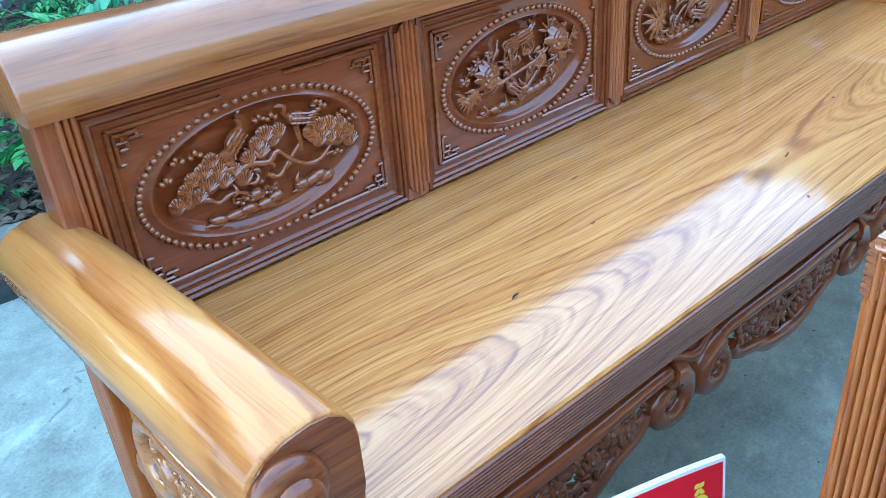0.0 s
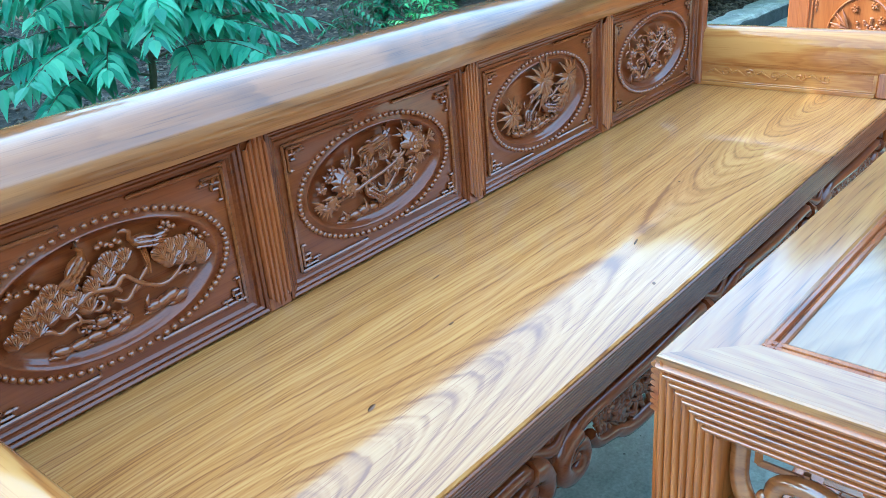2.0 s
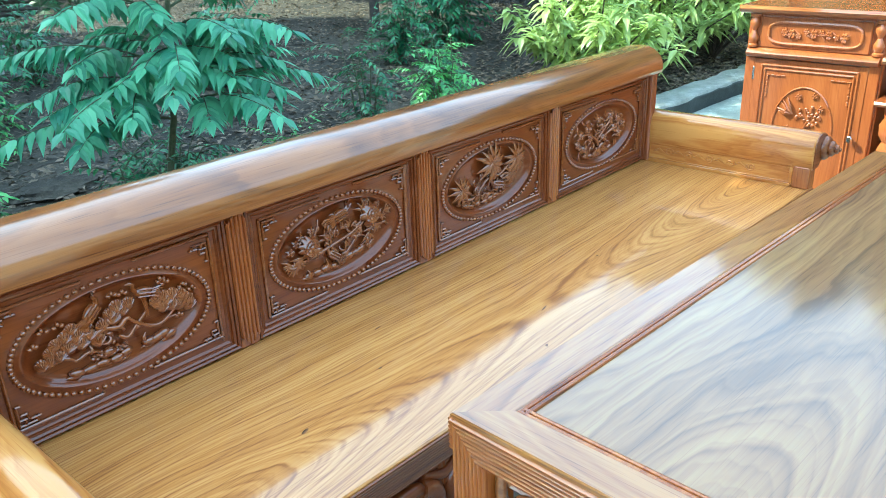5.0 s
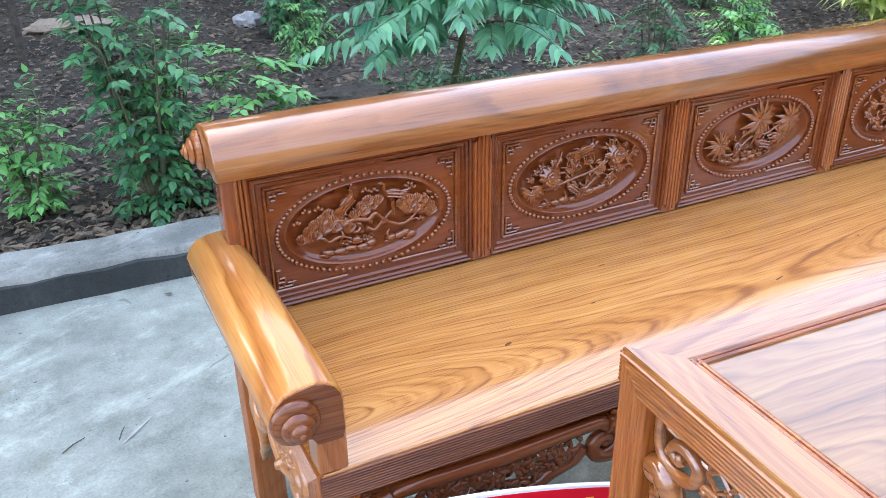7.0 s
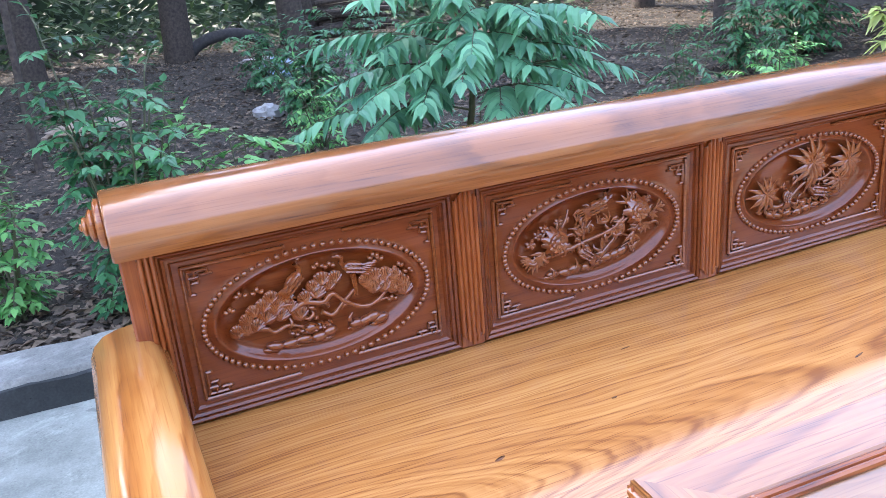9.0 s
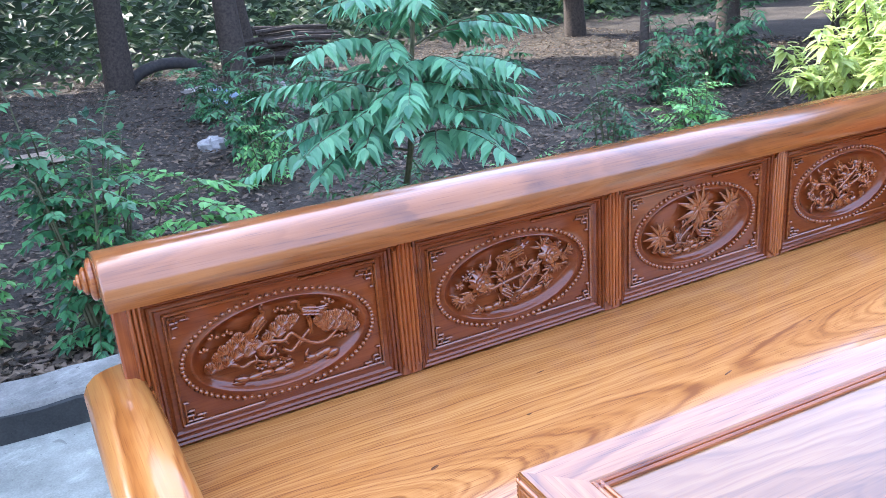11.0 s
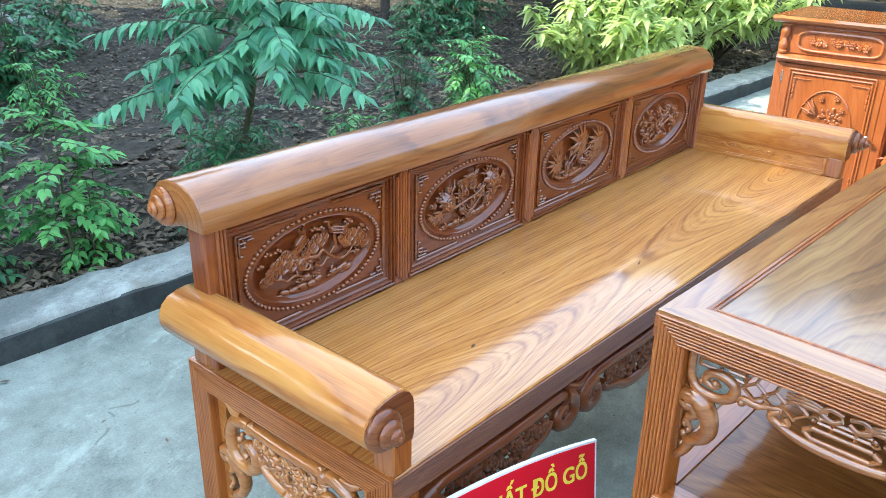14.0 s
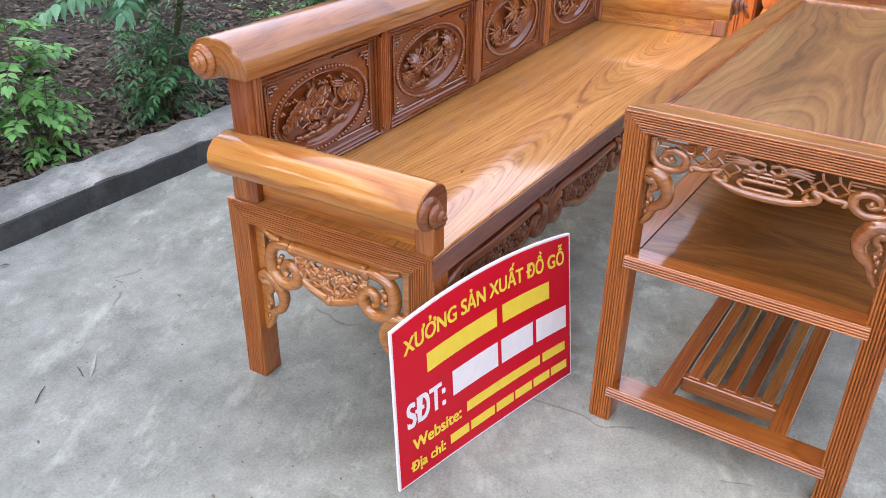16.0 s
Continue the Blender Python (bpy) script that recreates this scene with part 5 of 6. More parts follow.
part("top_panel", g, TOP_WOOD, table, "broad glossy purple-brown panel of the tabletop")
for (xa, ya), (xb, yb) in [((BORDER, -BORDER), (TL - BORDER, -BORDER)), ((BORDER, -TW + BORDER), (TL - BORDER, -TW + BORDER)), ((BORDER, -BORDER), (BORDER, -TW + BORDER)), ((TL - BORDER, -BORDER), (TL - BORDER, -TW + BORDER))]:
    g = Geo()
    for off in (0.002, 0.0085):
        cxn, cyn = TL / 2, -TW / 2
        sx = 1 if xa < cxn else -1
        sy = 1 if ya < cyn else -1
        if xa == xb:
            p = [(xa + sx * off, ya, TH - 0.0035), (xb + sx * off, yb, TH - 0.0035)]
        else:
            p = [(xa, ya + sy * off, TH - 0.0035), (xb, yb + sy * off, TH - 0.0035)]
        g.tube(p, 0.0030, 8)
    part("bead", g, FRAME_WOOD, table, "double bead inside the border")
TLEG = 0.044
for lx, sx in ((0.002, 1), (TL - 0.002, -1)):
    for ly, sy in ((-0.002, -1), (-TW + 0.002, 1)):
        g = Geo()
        a, b = sorted((lx + sx * 0.004, lx + sx * TLEG)), sorted((ly + sy * 0.004, ly + sy * TLEG))
        g.box((a[0], b[0], 0), (a[1], b[1], TH - 0.02), 0.002)
        g.ribbed((lx, ly, TH - 0.003), -UZ, UY * sy, -UX * sx, TH - 0.004, TLEG, 8, 1, 0, 0.006)
        g.ribbed((lx, ly, TH - EDGE_H), -UZ, UX * sx, -UY * sy, TH - EDGE_H - 0.001, TLEG, 8, 0, 0, 0.006)
        part("leg", g, LEG_WOOD, table, "reeded square leg")
TA = TH - EDGE_H
for o, u, out, wd in [((0.018, -TLEG, TA), -UY, -UX, TW - 2 * TLEG), ((TL - 0.018, -TW + TLEG, TA), UY, UX, TW - 2 * TLEG)]:
    lattice_apron(table, o, u, out, wd, 1, LATTICE_WOOD, 0.074)
    for k in (0, 1):
        bracket(table, Vector(o) + Vector(u) * (k * wd) - UZ * 0.076, Vector(u) * (1 - 2 * k), out, LATTICE_WOOD, 0.110, 0.050)
for o, u, out in [((TL - TLEG, -0.018, TA), -UX, UY), ((TLEG, -TW + 0.018, TA), UX, -UY)]:
    lattice_apron(table, o, u, out, TL - 2 * TLEG, 3, LATTICE_WOOD, 0.074)
SZ = 0.416
g = Geo().box((0.03, -TW + 0.03, SZ - 0.018), (TL - 0.03, -0.03, SZ - 0.003), 0.001)
part("shelf_board", g, SHELF_WOOD, table, "glossy middle shelf, darkened for the shade under the top")
SE = TW - 0.072
for o, al, inw, out, ln in [((-0.010, -0.036, SZ), -UY, UX, -UX, SE), ((TL + 0.010, -TW + 0.036, SZ), UY, -UX, UX, SE), ((TL - 0.04, -0.004, SZ), -UX, -UY, UY, TL - 0.08), ((0.04, -TW + 0.004, SZ), UX, UY, -UY, TL - 0.08)]:
    g = Geo()
    o = Vector(o)
    rows = [(0.0, -0.024), (0.0, -0.001), (0.001, 0), (0.045, 0), (0.046, -0.001), (0.046, -0.024)]
    g.loft([[o + inw * u + UZ * d for u, d in rows], [o + inw * u + UZ * d + al * ln for u, d in rows]])
    ew = SIDE_WOOD if abs(al.x) < 0.5 else FRAME_WOOD
    e = part("shelf_edge", g, ew, table)
    part("reeded_edge", Geo().ribbed(o - UZ * 0.001, al, -UZ, out, ln, 0.023, 4, 0, 0, 0.006), ew, e)
LZ = 0.095
for x in (0.0, TL - 0.040):
    g = Geo().box((x - 0.010, -TW + 0.036, LZ - 0.022), (x + 0.050, -0.036, LZ), 0.0015)
    sgn = -1 if x == 0 else 1
    xf = x - 0.010 if x == 0 else x + 0.050
    g.ribbed((xf, -TW + 0.036, LZ - 0.001), UY, -UZ, UX * sgn, TW - 0.072, 0.02, 3, 0, 0, 0.004)
    part("end_stretcher", g, SIDE_WOOD, table)
for y in (-0.139, -0.373):
    part("long_stretcher", Geo().box((0.035, y - 0.018, LZ - 0.024), (TL - 0.035, y + 0.018, LZ - 0.002), 0.002), FRAME_WOOD, table)
for x in (0.122, TL - 0.15):
    part("cross_rail", Geo().box((x, -0.356, LZ - 0.040), (x + 0.026, -0.156, LZ - 0.005), 0.002), SIDE_WOOD, table)
for k in range(5):
    y = -0.179 - 0.0385 * k
    part("slat", Geo().box((0.13, y - 0.0125, LZ - 0.016), (TL - 0.13, y + 0.0125, LZ - 0.002), 0.0015), (FRAME_WOOD, BORDER_WOOD, FRAME_WOOD, DARK_FRAME_WOOD, BORDER_WOOD)[k], table)

# ---- the sign ----
sign = thing("sign_board", "red bowed advertising board with yellow and white lettering, leaning", "sign", (0, 0, 0))
BL, BR = Vector((-0.179, 0.007, 0.003)), Vector((0.346, -0.130, 0.003))
TLp, TRp = Vector((-0.181, 0.0205, 0.374)), Vector((0.3625, -0.086, 0.357))
BOW = (BR - BL).normalized().cross(UZ).normalized() * -0.010


def on_sign(u, v, lift=0.0):
    """A place on the bowed board: u to the right, v up, both 0 to 1."""
    p = (BL * (1 - u) + BR * u) * (1 - v) + (TLp * (1 - u) + TRp * u) * v
    face = (BR - BL).cross(TLp - BL).normalized()
    return p + BOW * (4 * u * (1 - u)) * (0.35 + 0.65 * v) + face * lift + UZ * (0.020 * 4 * u * (1 - u) * v)


def sheet(u0, v0, u1, v1, lift, thick, nu=12, nv=4):
    g = Geo()
    rings = []
    for i in range(nu + 1):
        u = u0 + (u1 - u0) * i / nu
        front = [on_sign(u, v0 + (v1 - v0) * j / nv, lift) for j in range(nv + 1)]
        back = [on_sign(u, v0 + (v1 - v0) * j / nv, lift - thick) for j in reversed(range(nv + 1))]
        rings.append(front + back)
    return g.loft(rings)


part("backing", sheet(0, 0, 1, 1, 0.0, 0.006, 20), SIGN_WHITE, sign, "white edge and back of the board")
part("face", sheet(0.008, 0.012, 0.992, 0.988, 0.0008, 0.0007, 20), SIGN_RED, sign, "glossy red face")


def lettering(text, u0, v0, u1, height, mat, slant=0.0, bold=0.0, heavy=0.0011):
    """Text laid on the board between u0 and u1, its foot at v0."""
    cu = bpy.data.curves.new("lettering", "FONT")
    cu.body, cu.size, cu.offset = text, 1.0, bold
    ob = new("lettering", cu)
    me = bpy.data.meshes.new_from_object(ob.evaluated_get(bpy.context.evaluated_depsgraph_get()))
    bpy.data.objects.remove(ob)
    bm = bmesh.new()
    bm.from_mesh(me)
    bmesh.ops.triangulate(bm, faces=bm.faces)
    for _ in range(1):
        bmesh.ops.subdivide_edges(bm, edges=[e for e in bm.edges if e.calc_length() > 0.3], cuts=2)
    xs = [v.co.x for v in bm.verts]
    lo, hi = min(xs), max(xs)
    for v in bm.verts:
        u = u0 + (u1 - u0) * (v.co.x - lo) / (hi - lo)
        v.co = on_sign(u, v0 + slant * (u - u0) + v.co.y / 0.70 * height, 0.0016)
    # heavier strokes: the same outline laid again a little to each side
    face = (BR - BL).cross(TLp - BL).normalized()
    side = (BR - BL).normalized()
    first = bm.verts[:] + bm.edges[:] + bm.faces[:]
    for k, (dx, dz) in enumerate(((-1, 0.6), (1, 0.6), (-1, -0.6), (1, -0.6))):
        more = [e for e in bmesh.ops.duplicate(bm, geom=first)["geom"] if isinstance(e, bmesh.types.BMVert)]
        for v in more:
            v.co += side * (dx * heavy) + UZ * (dz * heavy) + face * (0.00012 * (k + 1))
    bm.to_mesh(me)
    bm.free()
    me.materials.append(mat)
    o = new("lettering", me)
    o.parent = sign
    return o


def bars(u0, v0, u1, height, words, mat):
    """Plain bars in the place of words; words are their shares of the length."""
    total = sum(words) + 0.35 * (len(words) - 1)
    u = u0
    for w in words:
        e = u + (u1 - u0) * w / total
        part("bar", sheet(u, v0, e, v0 + height, 0.0016, 0.0006, 5, 1), mat, sign)
        u = e + (u1 - u0) * 0.35 / total


lettering("X\u01afONG S\u1ea2N XU\u1ea4T \u0110\u1ed2 G\u1ed6", 0.055, 0.815, 0.955, 0.085, SIGN_YELLOW)
for u0, v0 in ((0.208, 0.828), (0.185, 0.853)):
    lettering("\u2019", u0, v0, u0 + 0.010, 0.085, SIGN_YELLOW)
bars(0.165, 0.625, 0.86, 0.110, (4, 3), SIGN_YELLOW)
lettering("S\u0110T:", 0.055, 0.365, 0.245, 0.150, SIGN_WHITE, heavy=0.0020)
bars(0.29, 0.375, 0.965, 0.150, (4, 3, 3), SIGN_WHITE)
lettering("Website:", 0.075, 0.205, 0.325, 0.075, SIGN_YELLOW)
bars(0.36, 0.215, 0.955, 0.062, (9, 3), SIGN_YELLOW)
lettering("\u0110\u1ecba ch\u1ec9:", 0.060, 0.075, 0.235, 0.062, SIGN_YELLOW)
bars(0.265, 0.080, 0.965, 0.058, (3, 4, 3, 3, 3, 3), SIGN_YELLOW)

# ---- the cabinet beyond the bench ----
cab = thing("cabinet", "orange-brown carved side cabinet with drawer and door", "cabinet", (2.545, 0.001, 0))
cab.scale = (0.95, 0.95, 1.10)
CW, CD, CH = 0.465, 0.40, 0.765


def baluster(g, x, y, z0, z1, r):
    h = z1 - z0
    prof = [(1.0, 0.0), (1.0, 0.06), (0.6, 0.10), (0.95, 0.20), (1.0, 0.30), (0.62, 0.42), (0.42, 0.50), (0.62, 0.58), (1.0, 0.70), (0.95, 0.80), (0.6, 0.90), (1.0, 0.94), (1.0, 1.0)]
    g.lathe([(r * a, h * b) for a, b in prof], (x, y, z0), UZ, 16)


part("body", Geo().box((0.012, 0.0, 0.06), (CD, CW, 0.745), 0.003), CABINET_WOOD, cab)
g = Geo()
g.prism([(-0.030, 0.748), (-0.034, 0.756), (-0.030, 0.765), (CD + 0.02, 0.765), (CD + 0.02, 0.745), (-0.018, 0.742)], 1, -0.026, CW + 0.026, 0.003)
part("top", g, SIDE_WOOD, cab, "golden-brown overhanging cabinet top")
dr = part("drawer", Geo().box((0.0, 0.050, 0.640), (0.016, CW - 0.048, 0.732), 0.003), CABINET_WOOD, cab)
g = Geo()
ring = []
for k in range(40):
    t = k * math.tau / 40
    c, s = math.cos(t), math.sin(t)
    q = 0.30
    ring.append((-0.002, CW / 2 + 0.155 * math.copysign(abs(c) ** q, c), 0.686 + 0.032 * math.copysign(abs(s) ** 0.6, s)))
g.tube(ring + ring[:1], 0.005, 6)
rc = random.Random(8)
for k in range(9):
    yy = CW / 2 - 0.10 + 0.025 * k
    flower(g, (-0.001, yy, 0.686 + rc.uniform(-0.008, 0.008)), rc.uniform(0.010, 0.016), UY, UZ, -UX, 6, rc)
    spray(g, (-0.001, yy, 0.686), 0.022, UY, UZ, -UX, rc.uniform(0, 6), 2.0, 3, rc)
part("drawer_carving", g, CABINET_WOOD, dr)
g = Geo().prism([(-0.022, 0.616), (-0.026, 0.624), (-0.016, 0.634), (0.014, 0.640), (0.014, 0.610), (-0.012, 0.610)], 1, 0.010, CW - 0.010, 0.002)
part("sill_moulding", g, CABINET_WOOD, cab)
door = part("door", Geo().box((-0.006, 0.040, 0.130), (0.014, CW - 0.040, 0.606), 0.002), CABINET_WOOD, cab)
g = Geo()
for z0, z1, y0, y1 in ((0.150, 0.588, 0.070, CW - 0.070), (0.162, 0.576, 0.082, CW - 0.082)):
    loop = [(-0.007, y0, z0), (-0.007, y1, z0), (-0.007, y1, z1), (-0.007, y0, z1), (-0.007, y0, z0)]
    for a, b in zip(loop, loop[1:]):
        g.tube([a, b], 0.0036, 6)
g.tube([(-0.007, CW / 2 + 0.105 * math.cos(t * math.pi / 24), 0.40 + 0.130 * math.sin(t * math.pi / 24)) for t in range(25)], 0.0034, 6)
for s in (-1, 1):
    for q, zc in ((1, 0.562), (-1, 0.176)):
        for k in range(4):
            yy = CW / 2 + s * (0.138 - 0.018 * k)
            g.box((-0.0105, yy - 0.007, zc - 0.005), (-0.005, yy + 0.007, zc - 0.001), 0.001)
            g.box((-0.0105, CW / 2 + s * 0.140 - 0.004, zc - q * (0.012 + 0.018 * k) - 0.006), (-0.005, CW / 2 + s * 0.140 + 0.002, zc - q * (0.012 + 0.018 * k) + 0.006), 0.001)
part("door_moulding", g, CABINET_WOOD, door)
g = Geo()
for k in range(34):
    a, r = rc.uniform(0, 6.28), 0.045 * math.sqrt(rc.random())
    g.blob((-0.009, CW / 2 - 0.02 + r * math.cos(a), 0.445 + 0.7 * r * math.sin(a)), 0.004, 0.006, 0.006, 0, "xz", 6, 3)
for a, b in ((0.02, 0.50), (-0.035, 0.508), (-0.06, 0.47), (0.045, 0.40), (-0.04, 0.36), (0.0, 0.33)):
    flower(g, (-0.007, CW / 2 + a, b), 0.012, UY, UZ, -UX, 5, rc)
spray(g, (-0.007, CW / 2 + 0.035, 0.445), 0.06, UY, UZ, -UX, 0.6, 1.0, 5, rc)
g.tube([(-0.007, CW / 2, 0.28), (-0.010, CW / 2 + 0.01, 0.36), (-0.009, CW / 2 - 0.02, 0.43)], [0.005, 0.004, 0.003], 6)
part("door_carving", g, CABINET_WOOD, door, "carved blossom in an arch")
part("door_knob", Geo().lathe([(0.004, 0), (0.004, 0.008), (0.010, 0.012), (0.011, 0.018), (0.007, 0.023), (0.001, 0.024)], (-0.006, 0.062, 0.395), -UX, 14), METAL, door, "small metal door knob")
for z in (0.56, 0.30):
    part("hinge", Geo().box((-0.008, CW - 0.043, z - 0.02), (-0.002, CW - 0.036, z + 0.02), 0.001), METAL, door)
for y in (0.024, CW - 0.024):
    g = Geo()
    baluster(g, 0.002, y, 0.640, 0.738, 0.018)
    part("column", g, CABINET_WOOD, cab, "turned corner column")
    part("corner_post", Geo().box((-0.004, y - 0.018, 0.0), (0.016, y + 0.018, 0.612), 0.003), CABINET_WOOD, cab)

low = thing("low_cabinet", "low orange-brown carved cabinet section with turned columns", "cabinet", (2.545, -0.099, 0))
low.scale = (0.95, 0.95, 1.10)
part("body", Geo().box((0.14, -0.95, 0.05), (0.40, 0.10, 0.52), 0.003), CABINET_WOOD, low)
part("top", Geo().prism([(-0.06, 0.628), (-0.065, 0.636), (-0.06, 0.644), (0.42, 0.644), (0.42, 0.624), (-0.05, 0.624)], 1, -1.0, 0.098, 0.003), SIDE_WOOD, low, "golden-brown overhanging top")
part("middle_board", Geo().prism([(-0.07, 0.510), (-0.075, 0.517), (-0.07, 0.524), (0.14, 0.524), (0.14, 0.508)], 1, -0.22, 0.098, 0.003), CABINET_WOOD, low)
part("back_board", Geo().box((0.10, -0.95, 0.52), (0.13, 0.10, 0.625), 0.003), CABINET_WOOD, low)
g = Geo()
baluster(g, -0.005, 0.030, 0.524, 0.626, 0.050)
part("column", g, CABINET_WOOD, low, "fat turned column")
g = Geo()
g.lathe([(0.062, 0.0), (0.062, 0.03), (0.045, 0.05), (0.060, 0.12), (0.068, 0.22), (0.066, 0.32), (0.050, 0.38), (0.040, 0.40), (0.054, 0.42), (0.056, 0.45), (0.044, 0.47), (0.050, 0.508)], (0.0, 0.030, 0.0), UZ, 20)
for k in range(16):
    t = rc.uniform(2.2, 4.2)
    spray(g, (0.066 * math.cos(t), 0.030 + 0.066 * math.sin(t), rc.uniform(0.1, 0.36)), 0.03, UZ, UY, Vector((math.cos(t), math.sin(t), 0)), rc.uniform(0, 6), 1.6, 3, rc)
part("carved_column", g, CABINET_WOOD, low, "vase-shaped carved column")
g = Geo()
baluster(g, 0.075, -0.085, 0.524, 0.626, 0.016)
part("small_column", g, CABINET_WOOD, low)
part("door", Geo().box((0.128, -0.55, 0.10), (0.142, -0.10, 0.49), 0.004), CABINET_WOOD, low)

# ---- plants and woodland ----


def arc(p, d, length, droop, n=8):
    """A branch that leaves p along d and bends down (droop) as it goes."""
    p, d = Vector(p), Vector(d).normalized()
    out = [p.copy()]
    for _ in range(n):
        d = (d - UZ * (droop / n)).normalized()
        p = p + d * (length / n)
        out.append(p.copy())
    return out


def frond(leaves, stems, p, d, length, pairs, size, wide, rnd, droop=1.0, hang=0.3):
    """A feathered leaf: a bent stalk with leaflets in pairs and one at the tip."""
    pts = arc(p, d, length, droop, 8)
    stems.tube(pts, [0.0032 * (1 - 0.75 * k / 8) for k in range(9)], 5)
    for k in range(pairs):
        t = 0.22 + 0.74 * k / max(1, pairs - 1)
        i = min(7, int(t * 8))
        f = t * 8 - i
        q = pts[i].lerp(pts[i + 1], f)
        dd = (pts[i + 1] - pts[i]).normalized()
        side = dd.cross(UZ)
        side = side.normalized() if side.length > 0.01 else UX
        s = size * (0.75 + 0.35 * math.sin(math.pi * t)) * rnd.uniform(0.85, 1.12)
        for sg in (-1, 1):
            way = side * sg * (0.9 + rnd.uniform(-0.25, 0.25)) + dd * (0.55 + rnd.uniform(-0.4, 0.4)) - UZ * (hang + rnd.uniform(-0.3, 0.35))
            leaves.leaf(q, way, UZ + dd * 0.2 + side * rnd.uniform(-0.45, 0.45), s, s * wide, 0.10, 0.16 + hang * 0.5, True)
    leaves.leaf(pts[-1], (pts[-1] - pts[-2]), UZ, size, size * wide, 0.1, 0.1, True)


def shrub(name, label, base, height, spread, stems_n, fronds, size, wide, mat, seed, pairs=5, flen=0.16, droop=0.9, low=0.2, cat="shrub", hang=0.2):
    rnd = random.Random(seed)
    b = Vector((base[0], base[1], soil_z(*base) - 0.01))
    t = thing(name, label, cat, b)
    wood_g, leaf_g = Geo(), Geo()
    for k in range(stems_n):
        a = rnd.uniform(0, math.tau)
        lean = spread / height * rnd.uniform(0.25, 1.0)
        h = height * rnd.uniform(0.65, 1.0)
        pts = arc((rnd.uniform(-0.02, 0.02), rnd.uniform(-0.02, 0.02), 0), (math.cos(a) * lean, math.sin(a) * lean, 1), h, 0.25, 8)
        r = 0.004 + 0.006 * height
        wood_g.tube(pts, [r * (1 - 0.8 * j / 8) for j in range(9)], 6)
        for j in range(fronds):
            u = low + (1 - low) * (j + rnd.random()) / fronds
            i = min(7, int(u * 8))
            p = pts[i].lerp(pts[i + 1], u * 8 - i)
            an = rnd.uniform(0, math.tau)
            up = rnd.uniform(0.0, 0.7)
            frond(leaf_g, wood_g, p, (math.cos(an), math.sin(an), up), flen * rnd.uniform(0.7, 1.25), pairs, size, wide, rnd, droop, hang)
        frond(leaf_g, wood_g, pts[-1], (rnd.uniform(-1, 1), rnd.uniform(-1, 1), 0.8), flen, pairs, size, wide, rnd, droop, hang)
    tagged(part("stem", wood_g, STEM, t), kind="stuff")
    tagged(part("foliage", leaf_g, mat, t, smooth=0), kind="stuff")
    return t


# tall blue-green sapling with long feathered leaves
rs = random.Random(41)
SB = Vector((1.20, 2.10, soil_z(1.20, 2.10) - 0.01))
sap = thing("sapling", "young tree with large blue-green feathered leaves", "tree", SB)
tg, sg, lg = Geo(), Geo(), Geo()
trunk = [Vector((0, 0, 0)), Vector((0.0, -0.06, 0.25)), Vector((0.02, -0.12, 0.48)), Vector((0.03, -0.15, 0.72)), Vector((0.06, -0.16, 1.0)), Vector((0.06, -0.14, 1.25))]
tg.tube(trunk, [0.014, 0.013, 0.012, 0.010, 0.008, 0.005], 8)
for h, a, el, ln in [(0.62, 190, 0.5, 0.55), (0.68, 235, 0.4, 0.62), (0.74, 350, 0.5, 0.5), (0.80, 270, 0.5, 0.5), (0.50, 180, 0.35, 0.70), (0.55, 280, 0.4, 0.60), (0.58, 215, 0.45, 0.68), (0.60, 325, 0.35, 0.62), (0.66, 10, 0.4, 0.60), (0.70, 165, 0.55, 0.62), (0.72, 255, 0.5, 0.58), (0.78, 300, 0.5, 0.55), (0.84, 195, 0.6, 0.60), (0.88, 340, 0.55, 0.55), (0.92, 60, 0.6, 0.5), (0.96, 230, 0.7, 0.55), (1.02, 140, 0.7, 0.5), (1.06, 280, 0.8, 0.5), (1.12, 20, 0.8, 0.45), (1.18, 190, 0.9, 0.45), (0.75, 90, 0.5, 0.5)]:
    i = min(4, int(h / 0.25))
    p = trunk[i].lerp(trunk[i + 1], min(1, h / 0.25 - i))
    ln *= 0.88
    a = radians(a + rs.uniform(-12, 12))
    stalk = arc(p, (math.cos(a), math.sin(a), el), ln * 0.40, 0.2, 5)
    sg.tube(stalk, [0.005, 0.0046, 0.0042, 0.0038, 0.0034, 0.003], 6)
    for k in range(4):
        q = stalk[(5, 4, 4, 2)[k]]
        aa = a + (0, 0.7, -0.7, 0.3)[k] + rs.uniform(-0.2, 0.2)
        frond(lg, sg, q, (math.cos(aa), math.sin(aa), el * 0.5 + 0.05), ln * (0.66, 0.50, 0.50, 0.42)[k], 11, 0.076, 0.43, rs, 0.66, 0.38)
part("trunk", tg, STEM, sap)
tagged(part("leaf_stalk", sg, STEM, sap), kind="stuff")
tagged(part("crown", lg, TEAL_LEAF, sap, smooth=0), kind="stuff")

